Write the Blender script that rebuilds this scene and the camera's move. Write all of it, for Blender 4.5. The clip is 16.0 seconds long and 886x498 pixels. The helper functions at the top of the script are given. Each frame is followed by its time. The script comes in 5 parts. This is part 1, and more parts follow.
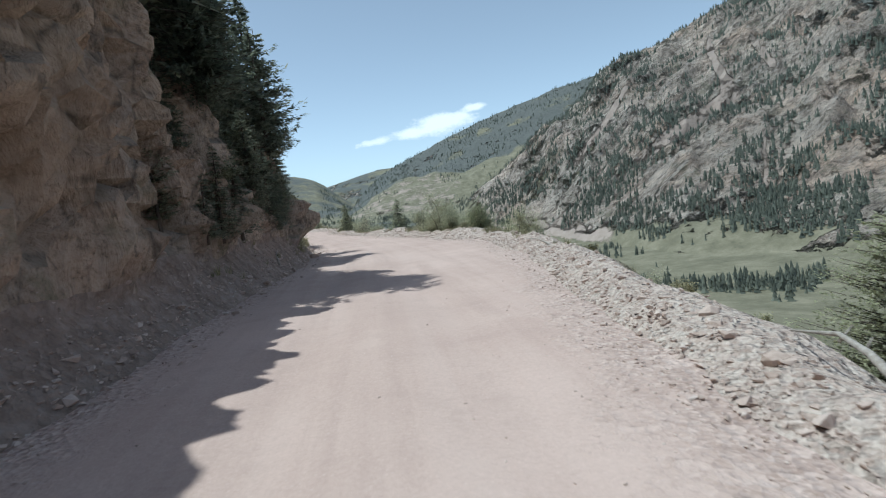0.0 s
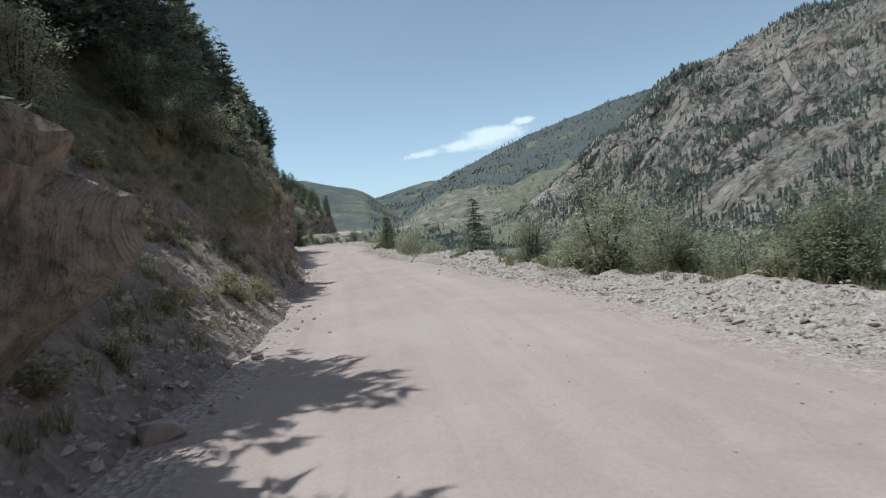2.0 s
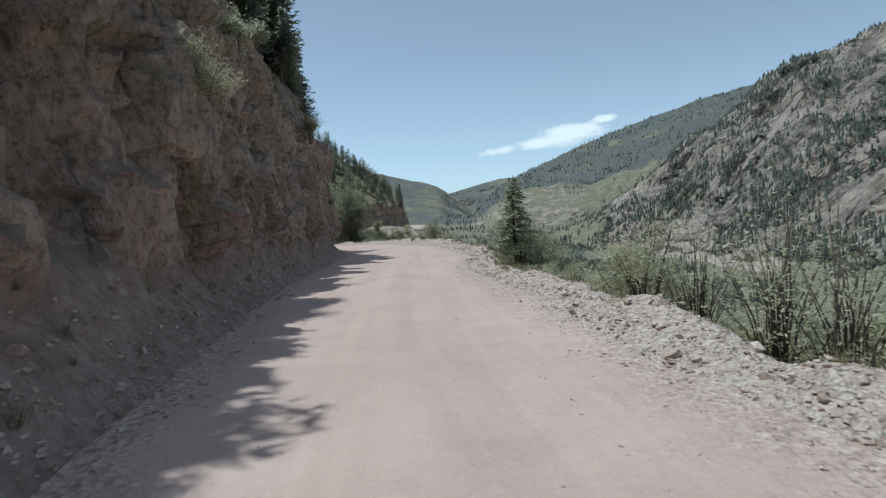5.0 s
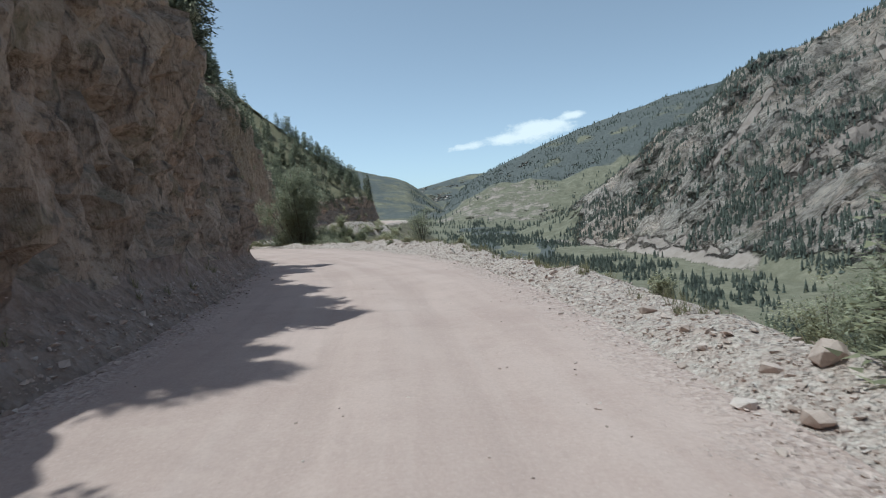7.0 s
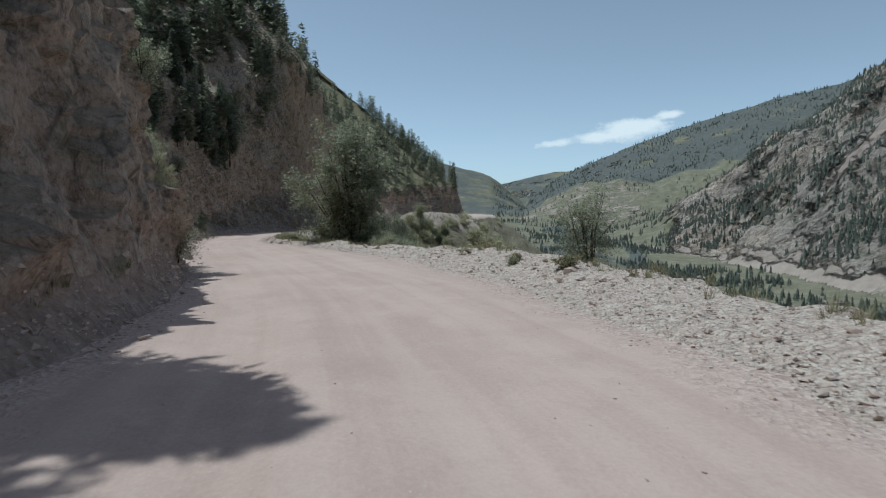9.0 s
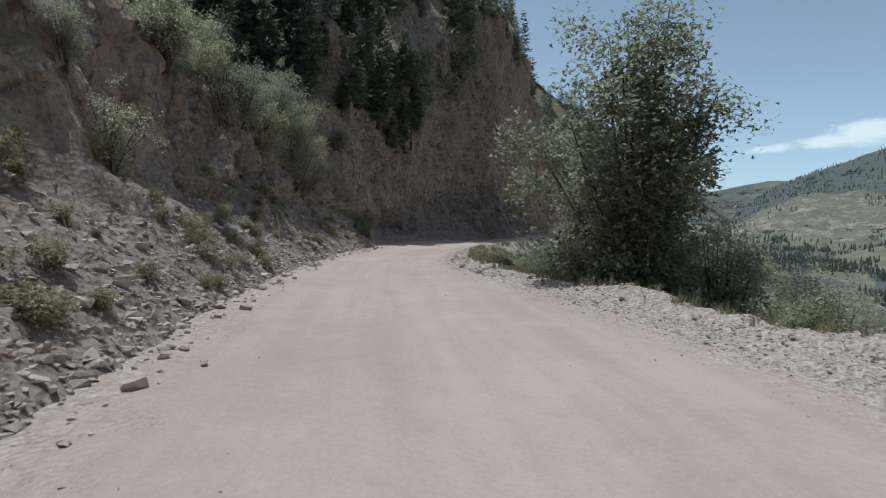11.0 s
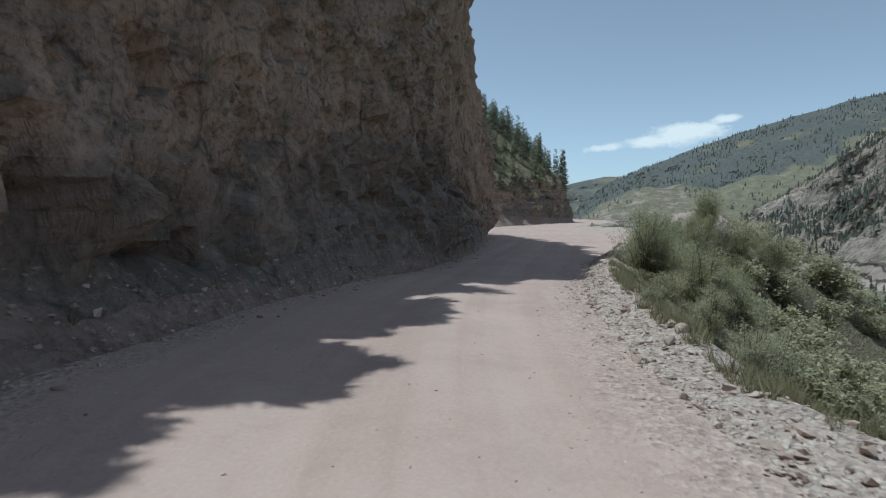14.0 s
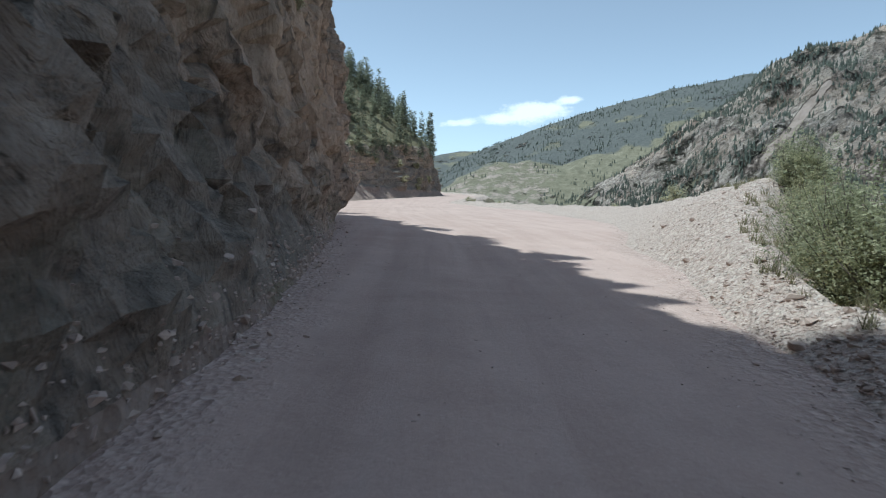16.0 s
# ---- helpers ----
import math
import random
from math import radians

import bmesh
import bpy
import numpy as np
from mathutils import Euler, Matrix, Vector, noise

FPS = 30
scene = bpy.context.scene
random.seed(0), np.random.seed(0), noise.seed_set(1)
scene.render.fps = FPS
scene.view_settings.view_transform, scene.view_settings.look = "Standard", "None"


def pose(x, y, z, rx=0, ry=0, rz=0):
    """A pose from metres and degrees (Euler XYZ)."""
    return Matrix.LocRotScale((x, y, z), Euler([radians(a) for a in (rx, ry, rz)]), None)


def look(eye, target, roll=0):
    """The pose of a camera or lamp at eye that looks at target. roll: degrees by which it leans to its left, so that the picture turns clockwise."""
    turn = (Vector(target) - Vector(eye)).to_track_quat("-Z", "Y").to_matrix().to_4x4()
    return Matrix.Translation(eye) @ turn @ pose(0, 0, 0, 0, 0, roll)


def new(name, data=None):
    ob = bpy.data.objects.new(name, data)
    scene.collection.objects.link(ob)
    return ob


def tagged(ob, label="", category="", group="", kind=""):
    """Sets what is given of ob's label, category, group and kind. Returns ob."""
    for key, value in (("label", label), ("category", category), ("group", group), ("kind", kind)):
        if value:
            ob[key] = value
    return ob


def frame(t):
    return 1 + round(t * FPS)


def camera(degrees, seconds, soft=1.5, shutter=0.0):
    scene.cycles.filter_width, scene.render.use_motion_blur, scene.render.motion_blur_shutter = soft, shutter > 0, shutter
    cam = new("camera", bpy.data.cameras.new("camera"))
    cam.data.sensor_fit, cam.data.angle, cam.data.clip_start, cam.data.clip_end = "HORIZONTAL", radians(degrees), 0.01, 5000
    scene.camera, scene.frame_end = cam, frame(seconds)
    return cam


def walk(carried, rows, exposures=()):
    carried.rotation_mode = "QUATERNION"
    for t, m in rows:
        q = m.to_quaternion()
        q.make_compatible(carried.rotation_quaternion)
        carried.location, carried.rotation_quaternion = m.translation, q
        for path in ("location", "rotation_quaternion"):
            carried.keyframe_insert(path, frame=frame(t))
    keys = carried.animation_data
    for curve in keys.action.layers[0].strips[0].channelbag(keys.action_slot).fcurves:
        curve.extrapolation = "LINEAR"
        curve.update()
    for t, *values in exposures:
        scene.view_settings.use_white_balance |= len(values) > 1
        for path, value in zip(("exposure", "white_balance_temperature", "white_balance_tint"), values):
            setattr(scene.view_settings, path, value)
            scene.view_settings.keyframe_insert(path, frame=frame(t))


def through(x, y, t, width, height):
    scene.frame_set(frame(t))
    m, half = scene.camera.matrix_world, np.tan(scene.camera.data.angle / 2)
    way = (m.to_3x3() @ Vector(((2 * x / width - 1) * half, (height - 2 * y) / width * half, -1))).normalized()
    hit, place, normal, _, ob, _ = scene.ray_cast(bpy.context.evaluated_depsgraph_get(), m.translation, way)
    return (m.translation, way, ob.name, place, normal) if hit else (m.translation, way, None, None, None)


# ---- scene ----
cam = camera(77.0, 16.0, soft=1.15, shutter=0.06)
PATH = [
    (0.0, pose(0.000, 0.000, 2.591, 84.80, 7.04, -0.00)),
    (0.5, pose(-0.735, 5.014, 2.550, 85.37, 7.40, 1.00)),
    (1.0, pose(-1.453, 9.986, 2.495, 85.97, 7.46, 1.57)),
    (1.5, pose(-2.181, 14.895, 2.414, 86.44, 6.82, 3.02)),
    (2.0, pose(-2.988, 19.711, 2.318, 86.63, 5.80, 4.74)),
    (2.5, pose(-3.928, 24.404, 2.198, 86.62, 4.84, 7.15)),
    (3.0, pose(-5.018, 28.988, 2.099, 86.72, 4.18, 9.46)),
    (3.5, pose(-6.237, 33.466, 1.998, 86.71, 3.63, 11.14)),
    (4.0, pose(-7.561, 37.848, 1.909, 86.76, 3.43, 11.61)),
    (4.5, pose(-8.954, 42.208, 1.843, 86.88, 3.45, 11.89)),
    (5.0, pose(-10.378, 46.605, 1.795, 86.91, 3.55, 12.15)),
    (5.5, pose(-11.802, 51.064, 1.757, 86.86, 3.67, 12.11)),
    (6.0, pose(-13.199, 55.595, 1.720, 86.76, 3.74, 11.44)),
    (6.5, pose(-14.552, 60.198, 1.675, 86.61, 3.69, 10.05)),
    (7.0, pose(-15.865, 64.852, 1.617, 86.26, 3.45, 8.97)),
    (7.5, pose(-17.141, 69.507, 1.546, 85.62, 2.84, 7.92)),
    (8.0, pose(-18.454, 74.091, 1.470, 85.40, 2.04, 9.26)),
    (8.5, pose(-19.969, 78.538, 1.402, 85.70, 1.22, 12.38)),
    (9.0, pose(-21.773, 82.760, 1.340, 85.98, 0.18, 17.29)),
    (9.5, pose(-23.874, 86.667, 1.271, 85.98, -0.79, 22.78)),
    (10.0, pose(-26.264, 90.303, 1.209, 86.04, -1.27, 27.77)),
    (10.5, pose(-28.910, 93.729, 1.143, 86.20, -1.63, 32.44)),
    (11.0, pose(-31.772, 97.035, 1.095, 86.40, -1.74, 35.96)),
    (11.5, pose(-34.791, 100.282, 1.053, 86.59, -1.71, 37.73)),
    (12.0, pose(-37.885, 103.545, 1.009, 86.72, -1.61, 37.45)),
    (12.5, pose(-40.944, 106.916, 0.957, 86.71, -1.52, 35.17)),
    (13.0, pose(-43.832, 110.496, 0.887, 86.64, -1.46, 31.85)),
    (13.5, pose(-46.420, 114.363, 0.833, 86.62, -1.19, 26.59)),
    (14.0, pose(-48.660, 118.514, 0.803, 86.37, -0.71, 21.67)),
    (14.5, pose(-50.531, 122.884, 0.767, 85.89, -0.42, 17.63)),
    (15.0, pose(-52.014, 127.390, 0.721, 85.34, -0.59, 14.29)),
    (15.5, pose(-53.084, 131.970, 0.659, 84.73, -1.16, 10.50)),
    (16.0, pose(-53.799, 136.620, 0.590, 83.82, -1.61, 7.24)),
]
EXPOSURES = [(t, e + 0.06, 5330 if t < 14 else 5300, -5) for t, e in ((0, 0.05), (1.0, -0.1), (4.0, -0.2), (6.5, -0.10), (8.0, -0.34), (10.0, -0.36), (12.5, -0.17), (14.5, -0.36), (15.5, -0.30), (16.0, 0.14))]
walk(cam, PATH, EXPOSURES)

# ---- light ----
SUN_EL, SUN_AZ = radians(71), radians(-92)      # azimuth clockwise from +y
sun_data = bpy.data.lights.new("sun", "SUN")
sun_data.energy, sun_data.angle, sun_data.color = 3.4, radians(0.53), (1.0, 0.95, 0.88)
sun = new("sun", sun_data)
sun_way = Vector((math.sin(SUN_AZ) * math.cos(SUN_EL), math.cos(SUN_AZ) * math.cos(SUN_EL), math.sin(SUN_EL)))
sun.matrix_world = look(sun_way * 100, (0, 0, 0))
world = bpy.data.worlds.new("sky")
scene.world = world
world.use_nodes = True
wn = world.node_tree
sky = wn.nodes.new("ShaderNodeTexSky")
sky.sky_type, sky.sun_disc = "NISHITA", False
sky.sun_elevation, sky.sun_rotation = SUN_EL, SUN_AZ
sky.altitude, sky.air_density, sky.dust_density, sky.ozone_density = 2500, 1.0, 3.0, 0.6
haze = wn.nodes.new("ShaderNodeHueSaturation")
haze.inputs["Saturation"].default_value = 0.50
wn.links.new(sky.outputs[0], haze.inputs["Color"])
wn.links.new(haze.outputs[0], wn.nodes["Background"].inputs[0])
wn.nodes["Background"].inputs[1].default_value = 0.128


# ---- materials ----
class Mat:
    """A small helper to wire up one procedural material."""

    def __init__(self, name, rough=0.9, metal=0.0, spec=0.2):
        self.m = bpy.data.materials.new(name)
        self.m.use_nodes = True
        self.t = self.m.node_tree
        self.b = self.t.nodes["Principled BSDF"]
        self.b.inputs["Roughness"].default_value = rough
        self.b.inputs["Metallic"].default_value = metal
        self.b.inputs["Specular IOR Level"].default_value = spec
        geo = self.t.nodes.new("ShaderNodeNewGeometry")
        self.pos, self.normal, self.island = geo.outputs["Position"], geo.outputs["Normal"], geo.outputs["Random Per Island"]
        self.rand = self.t.nodes.new("ShaderNodeObjectInfo").outputs["Random"]
        self.bumps = None

    def put(self, sock, value):
        if isinstance(value, (int, float, tuple)):
            sock.default_value = value if not isinstance(value, tuple) or len(value) != 3 or sock.type != "RGBA" else (*value, 1)
        else:
            self.t.links.new(value, sock)

    def noise(self, scale, detail=4, rough=0.6, stretch=None, distort=0.0, at=None):
        n = self.t.nodes.new("ShaderNodeTexNoise")
        n.inputs["Scale"].default_value, n.inputs["Detail"].default_value, n.inputs["Roughness"].default_value = scale, detail, rough
        n.inputs["Distortion"].default_value = distort
        v = at or self.pos
        if stretch:
            k = self.t.nodes.new("ShaderNodeMapping")
            if len(stretch) == 2:       # drawn out along turned axes
                k.vector_type = "TEXTURE"
                k.inputs["Rotation"].default_value = stretch[1]
                k.inputs["Scale"].default_value = tuple(1 / q for q in stretch[0])
            else:
                k.inputs["Scale"].default_value = stretch
            self.t.links.new(self.pos, k.inputs[0])
            v = k.outputs[0]
        self.t.links.new(v, n.inputs["Vector"])
        return n.outputs["Fac"]

    def cells(self, scale, feature="F1", out="Distance", stretch=None):
        n = self.t.nodes.new("ShaderNodeTexVoronoi")
        n.feature = feature
        n.inputs["Scale"].default_value = scale
        v = self.pos
        if stretch:
            k = self.t.nodes.new("ShaderNodeMapping")
            k.inputs["Scale"].default_value = stretch
            self.t.links.new(self.pos, k.inputs[0])
            v = k.outputs[0]
        self.t.links.new(v, n.inputs["Vector"])
        return n.outputs[out]

    def ramp(self, fac, *stops):
        n = self.t.nodes.new("ShaderNodeValToRGB")
        e = n.color_ramp.elements
        while len(e) < len(stops):
            e.new(0.5)
        for k, (p, c) in zip(e, stops):
            k.position = p
            k.color = (*c, 1) if isinstance(c, tuple) else (c, c, c, 1)
        self.put(n.inputs[0], fac)
        return n.outputs[0]

    def mix(self, fac, a, b, how="MIX"):
        n = self.t.nodes.new("ShaderNodeMix")
        n.data_type, n.blend_type = "RGBA", how
        self.put(n.inputs[0], fac)
        self.put(n.inputs[6], a)
        self.put(n.inputs[7], b)
        return n.outputs[2]

    def math(self, op, a, b=0.0):
        n = self.t.nodes.new("ShaderNodeMath")
        n.operation = op
        self.put(n.inputs[0], a)
        self.put(n.inputs[1], b)
        return n.outputs[0]

    def attr(self, name):
        n = self.t.nodes.new("ShaderNodeAttribute")
        n.attribute_name = name
        return n.outputs["Fac"]

    def vec(self, x, y, z=0.0):
        n = self.t.nodes.new("ShaderNodeCombineXYZ")
        for i, v in enumerate((x, y, z)):
            self.put(n.inputs[i], v)
        return n.outputs[0]

    def axis(self, vec, i):
        n = self.t.nodes.new("ShaderNodeSeparateXYZ")
        self.t.links.new(vec, n.inputs[0])
        return n.outputs[i]

    def bump(self, height, strength=0.5, dist=0.05):
        n = self.t.nodes.new("ShaderNodeBump")
        n.inputs["Strength"].default_value, n.inputs["Distance"].default_value = strength, dist
        self.put(n.inputs["Height"], height)
        if self.bumps:
            self.t.links.new(self.bumps, n.inputs["Normal"])
        self.bumps = n.outputs[0]
        self.t.links.new(self.bumps, self.b.inputs["Normal"])

    def done(self, color):
        self.put(self.b.inputs["Base Color"], color)
        return self.m


def rock_material():
    k = Mat("cliff_rock", 0.92)
    big = k.noise(0.16, 5, 0.6, (1, 1, 0.6))
    c = k.ramp(big, (0.32, (0.267, 0.234, 0.207)), (0.45, (0.319, 0.240, 0.183)), (0.55, (0.481, 0.322, 0.226)), (0.68, (0.559, 0.422, 0.322)))
    streak = k.noise(1.0, 6, 0.7, (1.4, 1.4, 0.7), 0.6)
    c = k.mix(0.5, c, k.ramp(streak, (0.34, (0.161, 0.139, 0.122)), (0.48, (0.360, 0.271, 0.213)), (0.62, (0.573, 0.418, 0.310))))
    tone = k.cells(0.8, "F1", "Color", (1, 1, 0.6))
    c = k.mix(0.22, c, k.ramp(k.axis(tone, 0), (0.0, (0.161, 0.132, 0.109)), (1.0, (0.600, 0.530, 0.414))))
    fine = k.noise(7, 7, 0.72)
    # Light and shade of the fine relief put into the colour as contrast.
    c = k.mix(k.ramp(fine, (0.44, 0.0), (0.66, 0.7)), c, (0.559, 0.454, 0.377))
    c = k.mix(k.ramp(fine, (0.34, 0.85), (0.47, 0.0)), c, (0.153, 0.124, 0.103))
    lichen = k.ramp(k.noise(0.7, 7, 0.72), (0.54, 0.0), (0.64, 0.6))
    c = k.mix(lichen, c, (0.172, 0.166, 0.105))
    flat = k.ramp(k.axis(k.normal, 2), (0.62, 0.0), (0.8, 0.8))
    c = k.mix(flat, c, (0.290, 0.242, 0.194))
    # Ochre rock, painted lighter for sunlight bounced off the road.
    lit_ochre = k.ramp(k.noise(0.9, 7, 0.7, (1.6, 1.6, 0.35), 0.5), (0.3, (0.27, 0.20, 0.155)), (0.48, (0.46, 0.345, 0.255)), (0.7, (0.58, 0.46, 0.355)))
    c = k.mix(k.math("MULTIPLY", k.attr("ochre"), 0.65), c, lit_ochre)
    # Darker lower cliff: grey-brown rock with shade put into its colour.
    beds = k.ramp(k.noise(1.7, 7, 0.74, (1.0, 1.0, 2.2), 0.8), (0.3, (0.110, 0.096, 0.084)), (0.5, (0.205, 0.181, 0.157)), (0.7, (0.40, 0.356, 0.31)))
    c = k.mix(k.ramp(k.math("ADD", k.attr("shaded_rock"), k.math("MULTIPLY", k.math("SUBTRACT", k.noise(0.9, 6, 0.7), 0.5), 1.0)), (0.35, 0.0), (0.75, 0.62)), c, beds)
    crack = k.cells(1.3, "DISTANCE_TO_EDGE", stretch=(1.0, 1.0, 0.5))
    # Cracks painted dark to carry the shade that bumps alone don't show.
    c = k.mix(k.math("MULTIPLY", k.ramp(crack, (0.0, 0.85), (0.06, 0.0)), k.ramp(streak, (0.4, 1.0), (0.55, 0.0))), c, (0.107, 0.093, 0.083))
    k.bump(k.ramp(crack, (0.0, 0.0), (0.12, 1.0)), 0.25, 0.10)
    k.bump(streak, 1.0, 0.32)
    k.bump(k.cells(4.5, "F1", "Distance", (1, 1, 0.6)), 0.5, 0.06)
    k.bump(k.axis(k.cells(2.6, "F1", "Color", (1, 1, 0.7)), 1), 0.5, 0.12)
    k.bump(k.axis(k.cells(6.5, "F1", "Color", (1, 1, 0.7)), 1), 0.5, 0.06)
    k.bump(fine, 0.8, 0.06)
    return k.done(c)


def slope_material():
    k = Mat("hill_soil", 0.95)
    big = k.noise(0.12, 5, 0.6)
    soil = k.ramp(k.noise(2.5, 7, 0.75), (0.3, (0.171, 0.126, 0.102)), (0.5, (0.303, 0.228, 0.188)), (0.7, (0.434, 0.344, 0.295)))
    rubble = k.cells(9, "F1", "Color")
    soil = k.mix(0.2, soil, k.ramp(k.axis(rubble, 0), (0.0, (0.162, 0.121, 0.097)), (0.6, (0.343, 0.267, 0.228)), (1.0, (0.556, 0.466, 0.416))))
    grass = k.ramp(k.noise(4.0, 6, 0.75), (0.3, (0.10, 0.098, 0.056)), (0.55, (0.21, 0.188, 0.108)), (0.75, (0.36, 0.305, 0.195)))
    attr = k.t.nodes.new("ShaderNodeAttribute")
    attr.attribute_name = "green"
    f = k.math("ADD", attr.outputs["Fac"], k.math("MULTIPLY", k.math("SUBTRACT", big, 0.5), 2.2))
    c = k.mix(k.ramp(f, (0.42, 0.0), (0.56, 0.9)), soil, grass)
    fine = k.noise(14, 5, 0.7)
    k.bump(k.cells(3.5), 0.6, 0.12)
    k.bump(k.cells(9), 0.7, 0.06)
    k.bump(fine, 0.8, 0.05)
    return k.done(c)


def road_material():
    k = Mat("dusty_gravel", 0.95, spec=0.15)
    c = k.ramp(k.noise(0.35, 5, 0.6), (0.3, (0.463, 0.330, 0.280)), (0.55, (0.538, 0.395, 0.338)), (0.75, (0.593, 0.441, 0.382)))
    lane = k.vec(k.math("MULTIPLY", k.attr("across"), 1.9), k.math("MULTIPLY", k.attr("along"), 0.09))
    tracks = k.noise(1.0, 5, 0.6, distort=0.3, at=lane)
    c = k.mix(k.ramp(tracks, (0.36, 0.55), (0.52, 0.0)), c, (0.430, 0.311, 0.266))
    c = k.mix(k.ramp(tracks, (0.5, 0.0), (0.68, 0.35)), c, (0.603, 0.465, 0.410))
    fine = k.noise(26, 6, 0.75)
    c = k.mix(0.25, c, k.ramp(fine, (0.3, (0.323, 0.242, 0.207)), (0.7, (0.668, 0.521, 0.459))))
    patch = k.noise(1.3, 6, 0.72)
    c = k.mix(k.ramp(patch, (0.36, 0.25), (0.48, 0.0)), c, (0.384, 0.283, 0.242))
    c = k.mix(k.ramp(patch, (0.56, 0.0), (0.68, 0.25)), c, (0.639, 0.495, 0.427))
    peb = k.cells(16)
    c = k.mix(k.ramp(peb, (0.05, 0.35), (0.22, 0.0)), c, (0.624, 0.493, 0.441))
    rim = k.ramp(k.math("ADD", k.attr("edge"), k.math("MULTIPLY", k.math("SUBTRACT", k.noise(1.6, 6, 0.75), 0.5), 2.2)), (0.05, 1.0), (0.75, 0.0))
    grit = k.mix(0.45, k.ramp(k.axis(k.cells(14, "F1", "Color"), 0), (0.0, (0.310, 0.218, 0.180)), (0.5, (0.487, 0.364, 0.313)), (1.0, (0.724, 0.572, 0.503))),
                 k.ramp(k.axis(k.cells(34, "F1", "Color"), 0), (0.0, (0.280, 0.199, 0.164)), (1.0, (0.745, 0.592, 0.523))))
    c = k.mix(k.math("MULTIPLY", rim, 0.75), c, grit)
    k.bump(k.math("MULTIPLY", rim, k.cells(14)), 0.8, 0.06)
    k.bump(k.noise(5, 4, 0.6), 0.25, 0.04)
    k.bump(fine, 0.5, 0.015)
    return k.done(c)


def ground_material():
    """The road's outer shoulder and the slope below it: gravel at the berm, then soil, dry grass and scrub."""
    k = Mat("shoulder_ground", 0.95)
    gravel = k.ramp(k.noise(9, 6, 0.75), (0.3, (0.363, 0.274, 0.228)), (0.55, (0.557, 0.432, 0.371)), (0.75, (0.726, 0.583, 0.507)))
    pebble = k.axis(k.cells(13, "F1", "Color"), 0)
    gravel = k.mix(0.45, gravel, k.ramp(pebble, (0.0, (0.327, 0.233, 0.192)), (0.5, (0.557, 0.422, 0.359)), (1.0, (0.800, 0.699, 0.610))))
    pebble = k.axis(k.cells(32, "F1", "Color"), 0)
    gravel = k.mix(0.3, gravel, k.ramp(pebble, (0.0, (0.315, 0.228, 0.186)), (1.0, (0.800, 0.720, 0.634))))
    grass = k.ramp(k.noise(3.0, 6, 0.75), (0.3, (0.12, 0.105, 0.07)), (0.55, (0.235, 0.20, 0.135)), (0.75, (0.37, 0.315, 0.225)))
    attr = k.t.nodes.new("ShaderNodeAttribute")
    attr.attribute_name = "green"
    f = k.math("ADD", attr.outputs["Fac"], k.math("MULTIPLY", k.math("SUBTRACT", k.noise(0.6, 5, 0.7), 0.5), 0.9))
    c = k.mix(k.ramp(f, (0.4, 0.0), (0.6, 1.0)), gravel, grass)
    k.bump(k.cells(7), 0.9, 0.09)
    k.bump(k.cells(18), 0.8, 0.05)
    k.bump(k.noise(25, 5, 0.7), 0.7, 0.03)
    return k.done(c)


DIP = (0, radians(-36), radians(-25))        # the way the far mountain's beds run


